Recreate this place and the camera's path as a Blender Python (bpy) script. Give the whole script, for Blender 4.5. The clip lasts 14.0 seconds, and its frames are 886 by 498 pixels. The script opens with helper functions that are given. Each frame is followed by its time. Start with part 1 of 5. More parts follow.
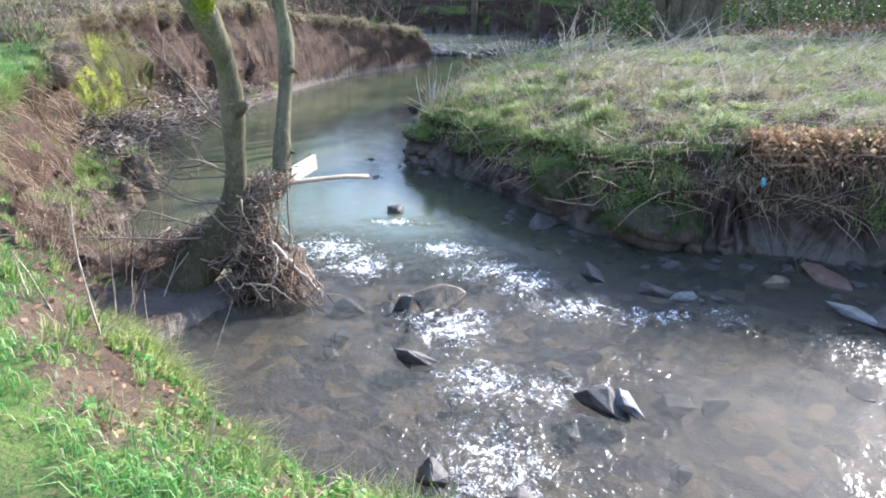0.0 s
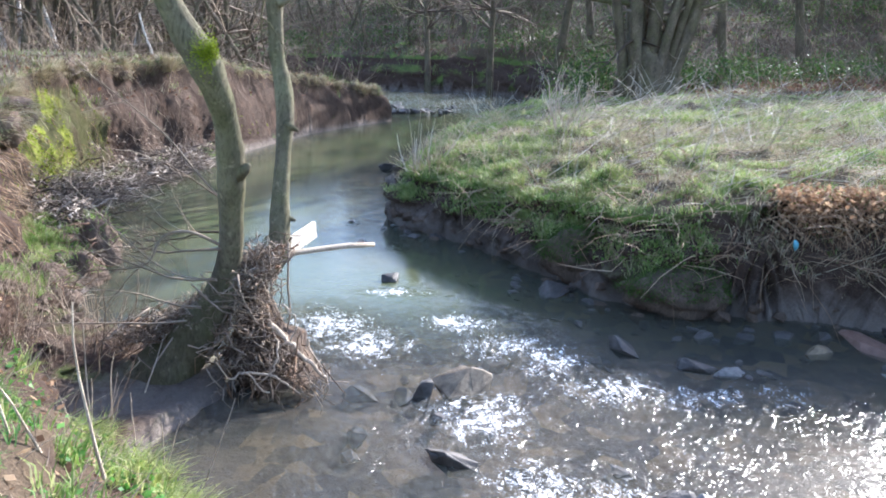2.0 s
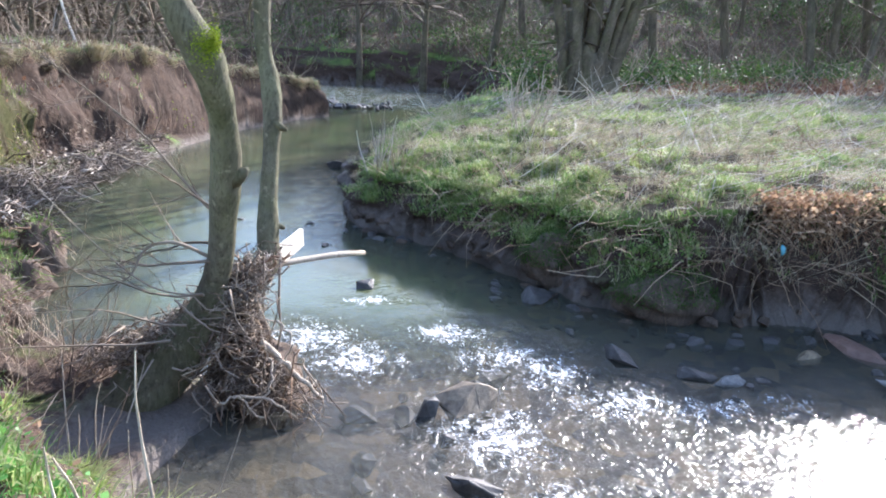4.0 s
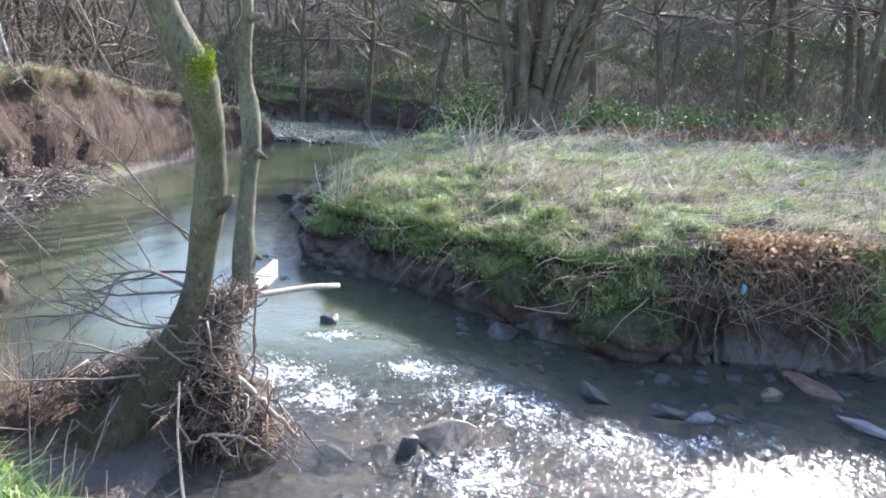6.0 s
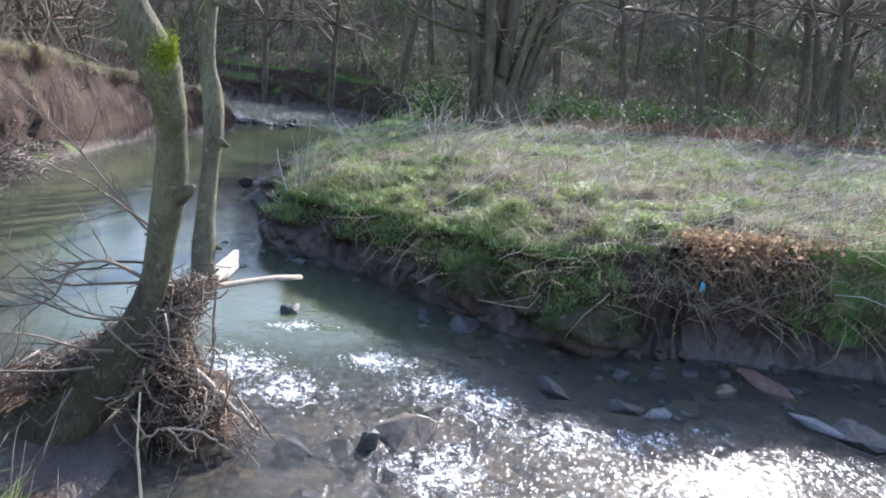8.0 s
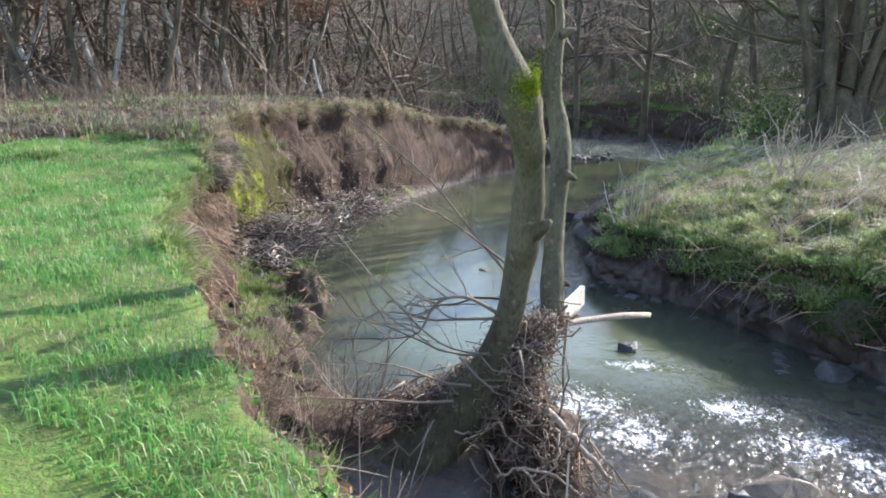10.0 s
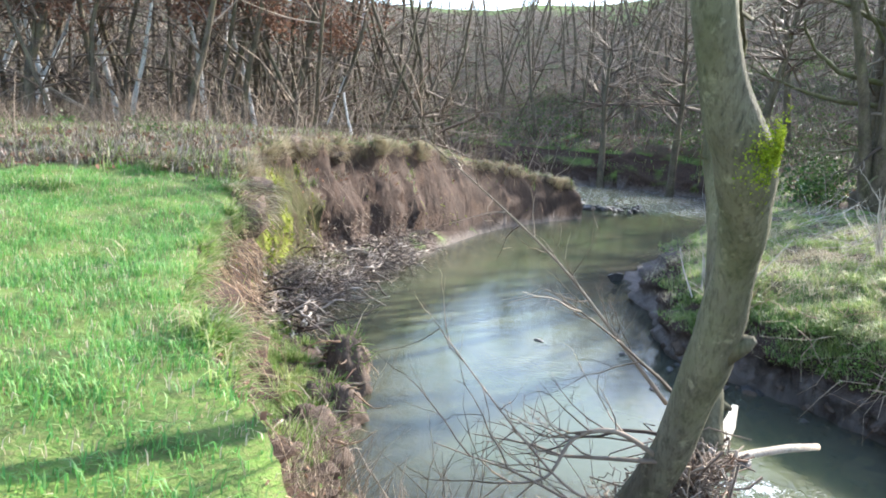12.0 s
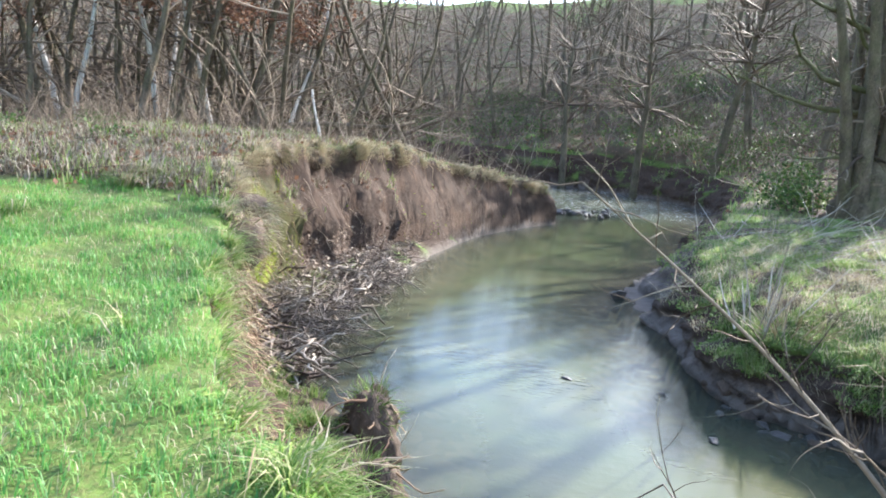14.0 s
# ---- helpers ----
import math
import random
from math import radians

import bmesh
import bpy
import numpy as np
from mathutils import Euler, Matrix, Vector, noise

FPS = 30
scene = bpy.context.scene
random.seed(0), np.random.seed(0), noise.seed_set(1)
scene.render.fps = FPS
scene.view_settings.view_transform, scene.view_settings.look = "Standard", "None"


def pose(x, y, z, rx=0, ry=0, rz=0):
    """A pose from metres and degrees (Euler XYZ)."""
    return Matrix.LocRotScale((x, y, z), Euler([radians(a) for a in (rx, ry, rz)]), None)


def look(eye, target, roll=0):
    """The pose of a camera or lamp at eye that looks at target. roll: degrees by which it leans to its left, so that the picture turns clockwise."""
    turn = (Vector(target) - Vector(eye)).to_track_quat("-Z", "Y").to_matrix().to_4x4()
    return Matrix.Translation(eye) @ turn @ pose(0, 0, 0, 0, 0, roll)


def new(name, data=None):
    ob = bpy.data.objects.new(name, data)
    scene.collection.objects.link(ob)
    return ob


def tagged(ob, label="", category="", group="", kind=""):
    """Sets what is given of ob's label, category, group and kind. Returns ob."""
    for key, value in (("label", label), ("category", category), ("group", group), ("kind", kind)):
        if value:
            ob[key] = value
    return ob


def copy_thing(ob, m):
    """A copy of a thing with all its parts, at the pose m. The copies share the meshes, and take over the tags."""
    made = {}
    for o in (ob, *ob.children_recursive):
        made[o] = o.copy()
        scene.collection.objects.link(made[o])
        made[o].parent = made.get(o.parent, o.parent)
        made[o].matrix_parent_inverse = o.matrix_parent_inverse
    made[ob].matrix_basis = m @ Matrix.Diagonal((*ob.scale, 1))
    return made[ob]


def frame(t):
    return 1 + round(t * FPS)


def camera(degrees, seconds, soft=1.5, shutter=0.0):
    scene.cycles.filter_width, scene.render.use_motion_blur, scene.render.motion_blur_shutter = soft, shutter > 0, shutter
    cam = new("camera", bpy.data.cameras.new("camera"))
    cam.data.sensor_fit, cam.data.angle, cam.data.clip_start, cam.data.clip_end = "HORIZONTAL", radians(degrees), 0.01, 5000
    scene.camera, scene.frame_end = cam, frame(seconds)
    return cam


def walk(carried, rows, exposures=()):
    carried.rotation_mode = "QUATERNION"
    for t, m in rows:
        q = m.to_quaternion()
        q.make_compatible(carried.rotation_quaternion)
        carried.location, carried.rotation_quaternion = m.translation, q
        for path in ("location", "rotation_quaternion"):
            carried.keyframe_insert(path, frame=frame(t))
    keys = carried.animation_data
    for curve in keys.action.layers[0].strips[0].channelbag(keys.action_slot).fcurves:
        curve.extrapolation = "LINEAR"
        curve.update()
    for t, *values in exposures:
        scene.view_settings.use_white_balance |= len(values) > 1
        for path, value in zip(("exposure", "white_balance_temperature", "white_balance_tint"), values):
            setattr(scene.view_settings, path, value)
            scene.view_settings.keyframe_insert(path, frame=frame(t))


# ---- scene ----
from mathutils import geometry
from mathutils.bvhtree import BVHTree

# camera and walk
cam = camera(61.8, 14.0, soft=1.9)
PATH = [
    (0, (0.155, 0.661, 3.725), (0.117, 2.541, 3.043), 1.0),
    (0.5, (0.013, 0.862, 3.665), (0.017, 2.71, 2.901), 1.3),
    (1, (-0.401, 1.083, 3.664), (-0.2, 2.956, 2.991), 3.7),
    (1.5, (-0.612, 1.328, 3.612), (-0.441, 3.222, 2.991), 3.3),
    (2, (-0.719, 1.71, 3.59), (-0.609, 3.634, 3.053), 1.4),
    (2.5, (-0.852, 1.858, 3.571), (-0.616, 3.716, 2.871), 2.3),
    (3, (-1.193, 1.953, 3.601), (-0.771, 3.793, 2.94), 4.2),
    (3.5, (-1.361, 2.079, 3.614), (-1.004, 3.953, 3.013), 3.7),
    (3.7, (-1.421, 2.178, 3.604), (-1.102, 4.067, 3.027), 2.9),
    (5.8, (-1.969, 2.46, 3.475), (-1.504, 4.353, 3.028), 4.6),
    (6, (-1.968, 2.451, 3.487), (-1.475, 4.34, 3.054), 5.0),
    (6.5, (-1.985, 2.425, 3.481), (-1.445, 4.315, 3.112), 6.2),
    (7, (-1.99, 2.473, 3.538), (-1.418, 4.353, 3.17), 7.1),
    (7.2, (-1.972, 2.494, 3.556), (-1.352, 4.345, 3.121), 7.2),
    (9.5, (-2.229, 2.654, 3.546), (-2.077, 4.587, 3.053), 0.8),
    (10, (-2.361, 2.947, 3.451), (-2.574, 4.889, 3.024), 1.0),
    (10.5, (-2.575, 3.272, 3.461), (-2.857, 5.221, 3.107), 2.6),
    (11, (-2.869, 3.551, 3.472), (-2.834, 5.522, 3.135), 5.9),
    (11.2, (-2.932, 3.837, 3.432), (-2.832, 5.801, 3.071), 6.0),
    (11.5, (-3.19, 4.208, 3.465), (-3.388, 6.163, 3.091), 4.3),
    (12, (-3.433, 4.541, 3.479), (-3.658, 6.502, 3.151), 4.3),
    (12.5, (-3.849, 4.809, 3.519), (-3.802, 6.778, 3.174), 5.0),
    (13, (-4.119, 5.325, 3.517), (-4.185, 7.28, 3.1), 3.3),
    (13.5, (-4.375, 5.696, 3.546), (-4.574, 7.651, 3.172), 2.4),
    (14, (-4.743, 6.018, 3.594), (-4.81, 7.989, 3.266), 5.2),
]
EXPOSURES = [(0, 2.05, 5950, 15), (3.5, 2.08, 5900, 16), (7, 2.17, 5900, 18), (9.3, 1.28, 5900, 17), (9.6, 1.36, 6000, 17), (10, 1.72, 6150, 15), (10.5, 2.06, 6300, 13), (14, 2.27, 6250, 12)]
walk(cam, [(t, look(eye, target, roll)) for t, eye, target, roll in PATH], EXPOSURES)

# world, sun
SUN = Vector((0.59, 0.66, 0.5)).normalized()
world = bpy.data.worlds.new("sky")
scene.world = world
world.use_nodes = True
wn = world.node_tree.nodes
sky = wn.new("ShaderNodeTexSky")
sky.sky_type, sky.sun_disc = "NISHITA", False
sky.sun_elevation, sky.sun_rotation = math.asin(SUN.z), math.atan2(SUN.x, SUN.y)
world.node_tree.links.new(sky.outputs[0], wn["Background"].inputs[0])
wn["Background"].inputs[1].default_value = 0.15
lamp = bpy.data.lights.new("sun", "SUN")
lamp.energy, lamp.angle, lamp.color = 3.7, radians(0.5), (1.0, 0.95, 0.86)
sun = new("sun", lamp)
sun.matrix_world = look(SUN * 100, (0, 0, 0))


# materials
class Mat:
    """A small node builder."""

    def __init__(self, name, rough=0.8, spec=0.3):
        self.m = bpy.data.materials.new(name)
        self.m.use_nodes = True
        self.t = self.m.node_tree
        self.b = self.t.nodes["Principled BSDF"]
        self.b.inputs["Roughness"].default_value = rough
        self.b.inputs["Specular IOR Level"].default_value = spec
        self.co = self.t.nodes.new("ShaderNodeNewGeometry").outputs["Position"]

    def put(self, sock, v):
        if isinstance(v, bpy.types.NodeSocket):
            self.t.links.new(v, sock)
        elif isinstance(v, tuple) and len(v) == 3 and sock.type == "RGBA":
            sock.default_value = (*v, 1)
        else:
            sock.default_value = v

    def noise(self, scale, detail=4, rough=0.6, stretch=None, distort=0.0):
        n = self.t.nodes.new("ShaderNodeTexNoise")
        n.inputs["Scale"].default_value, n.inputs["Detail"].default_value = scale, detail
        n.inputs["Roughness"].default_value, n.inputs["Distortion"].default_value = rough, distort
        co = self.co
        if stretch:
            mp = self.t.nodes.new("ShaderNodeMapping")
            mp.inputs["Scale"].default_value = stretch
            self.put(mp.inputs["Vector"], co)
            co = mp.outputs[0]
        self.put(n.inputs["Vector"], co)
        return n.outputs["Fac"]

    def ramp(self, fac, *stops):
        n = self.t.nodes.new("ShaderNodeValToRGB")
        e = n.color_ramp.elements
        while len(e) < len(stops):
            e.new(0.5)
        for el, (p, c) in zip(e, stops):
            el.position = p
            el.color = (*c, 1) if isinstance(c, tuple) else (c, c, c, 1)
        self.put(n.inputs[0], fac)
        return n.outputs[0]

    def mix(self, fac, a, b, mode="MIX"):
        n = self.t.nodes.new("ShaderNodeMix")
        n.data_type, n.blend_type = "RGBA", mode
        self.put(n.inputs["Factor"], fac)
        self.put(n.inputs["A"], a)
        self.put(n.inputs["B"], b)
        return n.outputs["Result"]

    def math(self, op, a, b=0.0, c=0.0):
        n = self.t.nodes.new("ShaderNodeMath")
        n.operation = op
        for s, v in zip(n.inputs, (a, b, c)):
            self.put(s, v)
        return n.outputs[0]

    def attr(self, name):
        n = self.t.nodes.new("ShaderNodeAttribute")
        n.attribute_name = name
        return n

    def island(self):
        piece = self.t.nodes.new("ShaderNodeNewGeometry").outputs["Random Per Island"]
        return self.math("FRACT", self.math("ADD", piece, self.t.nodes.new("ShaderNodeObjectInfo").outputs["Random"]))

    def bump(self, height, strength=0.5, distance=0.02, prev=None):
        n = self.t.nodes.new("ShaderNodeBump")
        n.inputs["Strength"].default_value, n.inputs["Distance"].default_value = strength, distance
        self.put(n.inputs["Height"], height)
        if prev:
            self.put(n.inputs["Normal"], prev)
        self.put(self.b.inputs["Normal"], n.outputs[0])
        return n.outputs[0]

    def colour(self, c):
        self.put(self.b.inputs["Base Color"], c)
        return self.m


def split(k, colour):
    n = k.t.nodes.new("ShaderNodeSeparateColor")
    k.put(n.inputs[0], colour)
    return n.outputs


def ground_material():
    k = Mat("ground", 0.92, 0.2)
    big, mid, fine = k.noise(0.7, 5), k.noise(5, 6, 0.7), k.noise(38, 5, 0.7)
    soil = k.mix(k.ramp(mid, (0.3, 0.0), (0.7, 1.0)), (0.026, 0.018, 0.014), (0.085, 0.051, 0.035))
    soil = k.mix(k.ramp(k.noise(2.2, 5, 0.7, (1, 1, 0.6)), (0.42, 0.0), (0.62, 0.85)), soil, (0.05, 0.034, 0.025))
    soil = k.mix(k.ramp(fine, (0.5, 0.0), (0.72, 0.8)), soil, (0.125, 0.086, 0.06))
    grass = k.mix(k.ramp(k.noise(1.6, 5, 0.65), (0.35, 0.0), (0.65, 1.0)), (0.035, 0.085, 0.018), (0.13, 0.22, 0.04))
    grass = k.mix(k.ramp(mid, (0.5, 0.0), (0.75, 0.55)), grass, (0.10, 0.085, 0.04))
    grass = k.mix(k.ramp(fine, (0.42, 0.0), (0.7, 0.7)), grass, (0.16, 0.13, 0.06))
    litter = k.mix(mid, (0.034, 0.025, 0.017), (0.12, 0.085, 0.054))
    litter = k.mix(k.ramp(fine, (0.5, 0.0), (0.75, 0.8)), litter, (0.24, 0.18, 0.12))
    litter = k.mix(k.ramp(big, (0.5, 0.0), (0.66, 0.75)), litter, (0.07, 0.095, 0.03))
    moss = k.mix(mid, (0.10, 0.115, 0.02), (0.27, 0.30, 0.045))
    surf = k.attr("surf")
    r, g, b = split(k, surf.outputs["Color"])[:3]
    wob = k.math("MULTIPLY_ADD", mid, 0.5, -0.25)
    c = k.mix(k.ramp(k.math("ADD", r, wob), (0.38, 0.0), (0.62, 1.0)), soil, grass)
    c = k.mix(k.ramp(k.math("ADD", g, wob), (0.38, 0.0), (0.62, 1.0)), c, litter)
    streak = k.math("MULTIPLY_ADD", k.noise(2.6, 5, 0.7, (1, 1, 0.35)), 1.6, -0.8)
    olive = k.mix(mid, (0.028, 0.03, 0.012), (0.085, 0.09, 0.028))
    c = k.mix(k.ramp(k.math("ADD", b, k.math("MULTIPLY", streak, 0.7)), (0.25, 0.0), (0.6, 0.85)), c, olive)
    spots = k.math("MULTIPLY_ADD", k.noise(1.5, 4, 0.65), 1.5, -0.75)
    c = k.mix(k.ramp(k.math("ADD", k.math("ADD", b, spots), k.math("MULTIPLY", streak, 0.6)), (0.78, 0.0), (1.1, 0.9)), c, moss)
    mud = k.mix(fine, (0.085, 0.072, 0.063), (0.23, 0.19, 0.16))
    pebbles = k.t.nodes.new("ShaderNodeTexVoronoi")
    pebbles.inputs["Scale"].default_value = 4.5
    k.put(pebbles.inputs["Vector"], k.co)
    stone = k.ramp(split(k, pebbles.outputs["Color"])[0], (0.0, (0.03, 0.03, 0.032)), (0.5, (0.10, 0.085, 0.065)), (0.8, (0.26, 0.19, 0.11)), (1.0, (0.06, 0.055, 0.05)))
    height = split(k, k.t.nodes.new("ShaderNodeNewGeometry").outputs["Position"])[2]
    mud = k.mix(k.ramp(height, (0.0, 1.0), (0.02, 0.0)), mud, k.mix(k.ramp(big, (0.4, 0.3), (0.6, 0.85)), mud, stone))
    c = k.mix(k.ramp(k.math("MULTIPLY_ADD", wob, 2.2, surf.outputs["Alpha"]), (0.2, 0.0), (0.75, 1.0)), c, mud)
    p = k.bump(mid, 0.7, 0.1)
    k.bump(fine, 0.7, 0.02, p)
    return k.colour(c)


def water_material():
    k = Mat("stream_water", 0.06, 0.42)
    k.b.inputs["IOR"].default_value = 1.33
    w = k.attr("flow").outputs["Color"]
    riffle, deep, foam_glint_mask = split(k, w)[:3]
    c = k.mix(deep, (0.046, 0.05, 0.046), (0.066, 0.086, 0.042))
    c = k.mix(k.ramp(k.noise(0.5, 3), (0.35, 0.0), (0.7, 0.45)), c, (0.13, 0.115, 0.07))
    # near-white speckle: foam, with sun sparkle painted into the base colour
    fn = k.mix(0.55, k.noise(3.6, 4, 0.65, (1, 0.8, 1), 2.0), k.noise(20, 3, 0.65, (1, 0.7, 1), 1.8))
    fm = k.ramp(k.math("MULTIPLY_ADD", foam_glint_mask, 0.25, k.math("MULTIPLY_ADD", fn, 1.0, -0.5)), (0.205, 0.0), (0.33, 1.0))
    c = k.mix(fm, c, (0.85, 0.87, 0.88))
    glide = k.attr("flow").outputs["Alpha"]
    k.put(k.b.inputs["Roughness"], k.math("MULTIPLY_ADD", fm, 0.5, k.math("MULTIPLY_ADD", glide, 0.09, k.math("MULTIPLY_ADD", riffle, 0.13, 0.02))))
    k.put(k.b.inputs["Alpha"], k.math("MAXIMUM", k.math("MULTIPLY_ADD", deep, 0.46, 0.5), fm))
    still = k.noise(11, 3, 0.55, (0.6, 1.0, 1))
    p = k.bump(still, 0.13, 0.025)
    rough = k.mix(0.16, k.noise(6.5, 2.5, 0.5, (1, 0.75, 1), 1.4), k.noise(19, 2, 0.5, (1, 0.7, 1), 1.2))
    n = k.t.nodes.new("ShaderNodeBump")
    k.put(n.inputs["Strength"], riffle)
    n.inputs["Distance"].default_value = 0.11
    k.put(n.inputs["Height"], rough)
    k.put(n.inputs["Normal"], p)
    k.put(k.b.inputs["Normal"], n.outputs[0])
    return k.colour(c)


def bark(name, dark, light, moss=0.0, scale=1.0):
    k = Mat(name, 0.85, 0.2)
    a, f = k.noise(3.0 * scale, 6, 0.65, (1, 1, 0.45)), k.noise(34 * scale, 5, 0.7, (1, 1, 0.3))
    c = k.mix(k.ramp(a, (0.3, 0.0), (0.7, 1.0)), dark, light)
    c = k.mix(k.ramp(f, (0.48, 0.0), (0.7, 0.75)), c, tuple(v * 0.4 for v in dark))
    c = k.mix(k.ramp(k.noise(11 * scale, 4, 0.7), (0.58, 0.0), (0.68, 0.45)), c, tuple(min(0.85, v * 1.7) for v in light))
    if moss:
        c = k.mix(k.ramp(k.noise(1.7, 5, 0.7), (0.5 - 0.2 * moss, 0.0), (0.75, moss)), c, (0.10, 0.12, 0.03))
    k.bump(k.mix(0.6, a, f), 1.0, 0.03)
    return k.colour(c)


def varied(name, *colours, rough=0.75, spec=0.25, through_light=0.0):
    """Colours picked piece by piece, with fine grain over them."""
    k = Mat(name, rough, spec)
    n = len(colours) - 1
    c = k.ramp(k.island(), *[(i / n, col) for i, col in enumerate(colours)])
    c = k.mix(k.ramp(k.noise(30, 4), (0.3, 0.25), (0.7, 0.0)), c, (0.03, 0.022, 0.015))
    k.colour(c)
    if through_light:
        tr = k.t.nodes.new("ShaderNodeBsdfTranslucent")
        k.put(tr.inputs["Color"], c)
        mx = k.t.nodes.new("ShaderNodeMixShader")
        mx.inputs[0].default_value = through_light
        k.put(mx.inputs[1], k.b.outputs[0])
        k.put(mx.inputs[2], tr.outputs[0])
        k.put(k.t.nodes["Material Output"].inputs["Surface"], mx.outputs[0])
    return k.m


def stone_material(name, a, b):
    k = Mat(name, 0.55, 0.45)
    n, f = k.noise(6, 6, 0.7), k.noise(45, 4, 0.7)
    c = k.mix(k.ramp(n, (0.35, 0.0), (0.65, 1.0)), a, b)
    c = k.mix(k.ramp(f, (0.5, 0.0), (0.8, 0.6)), c, tuple(v * 0.4 for v in a))
    k.bump(k.mix(0.6, n, f), 0.6, 0.02)
    return k.colour(c)


GROUND = ground_material()
WATER = water_material()
BARK = bark("alder_bark", (0.055, 0.046, 0.03), (0.20, 0.175, 0.115), 0.45)
WOOD_BARK = bark("dark_bark", (0.05, 0.038, 0.026), (0.17, 0.135, 0.095), 0.35)
MOSSY_BARK = bark("mossy_bark", (0.06, 0.05, 0.032), (0.2, 0.17, 0.11), 0.85)
BIRCH = bark("birch_bark", (0.42, 0.39, 0.34), (0.80, 0.78, 0.73), 0, 0.8)
TWIG = varied("twigs", (0.06, 0.042, 0.03), (0.16, 0.115, 0.08), (0.30, 0.24, 0.18))
DRY_STICK = varied("dry_sticks", (0.08, 0.055, 0.04), (0.22, 0.16, 0.115), (0.42, 0.34, 0.26), (0.13, 0.09, 0.065))
DRIFT = varied("driftwood_sticks", (0.05, 0.036, 0.027), (0.15, 0.11, 0.085), (0.44, 0.38, 0.31), (0.07, 0.05, 0.038), (0.30, 0.24, 0.19), (0.12, 0.09, 0.068))
PALE_WOOD = bark("pale_wood", (0.50, 0.43, 0.33), (0.75, 0.69, 0.58), 0, 0.6)
GRASS = varied("meadow_grass", (0.07, 0.24, 0.05), (0.115, 0.33, 0.065), (0.19, 0.41, 0.09), (0.30, 0.39, 0.14), rough=0.5, spec=0.4, through_light=0.42)
STRAW = varied("straw_grass", (0.28, 0.22, 0.13), (0.48, 0.40, 0.26), (0.62, 0.55, 0.40), (0.20, 0.22, 0.07), rough=0.6, through_light=0.42)
TUFT = varied("bank_grass", (0.09, 0.20, 0.035), (0.18, 0.32, 0.06), (0.32, 0.42, 0.13), (0.50, 0.48, 0.26), rough=0.55, through_light=0.45)
LIME = varied("tussock_grass", (0.27, 0.38, 0.07), (0.44, 0.50, 0.15), (0.60, 0.58, 0.30), (0.14, 0.26, 0.05), rough=0.5, spec=0.35, through_light=0.45)
IVY = varied("ivy_leaves", (0.025, 0.06, 0.014), (0.055, 0.12, 0.022), (0.12, 0.19, 0.04), rough=0.5, spec=0.3, through_light=0.3)
BROWN_LEAF = varied("brown_leaves", (0.12, 0.06, 0.04), (0.20, 0.10, 0.062), (0.29, 0.165, 0.10), rough=0.7, through_light=0.3)
MOSS = varied("moss", (0.13, 0.20, 0.008), (0.26, 0.34, 0.015), (0.36, 0.42, 0.03), rough=0.9, through_light=0.2)
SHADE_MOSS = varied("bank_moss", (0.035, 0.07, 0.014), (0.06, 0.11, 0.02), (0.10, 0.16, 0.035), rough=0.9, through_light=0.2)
ROOT = varied("roots", (0.18, 0.10, 0.06), (0.36, 0.24, 0.15), (0.52, 0.40, 0.27))
DEAD_STEM = varied("dead_stems", (0.26, 0.215, 0.17), (0.45, 0.39, 0.32), (0.62, 0.56, 0.47))
FERN = varied("dead_bracken", (0.20, 0.11, 0.065), (0.35, 0.22, 0.13), (0.56, 0.40, 0.25), through_light=0.4)
GREY_STRAW = varied("weathered_grass", (0.11, 0.085, 0.062), (0.24, 0.195, 0.145), (0.40, 0.345, 0.27), (0.11, 0.14, 0.045), rough=0.7, through_light=0.2)
GREY_STONE = stone_material("grey_stone", (0.09, 0.088, 0.083), (0.24, 0.23, 0.215))
DARK_STONE = stone_material("wet_dark_stone", (0.028, 0.025, 0.023), (0.10, 0.088, 0.078))
TAN_STONE = stone_material("tan_stone", (0.10, 0.07, 0.042), (0.30, 0.225, 0.14))
RED_STONE = stone_material("brick_red_stone", (0.12, 0.065, 0.045), (0.22, 0.13, 0.095))
PALE_STONE = stone_material("pale_stone", (0.35, 0.34, 0.32), (0.62, 0.60, 0.57))
BLUE = Mat("blue_plastic", 0.4).colour((0.10, 0.30, 0.36))


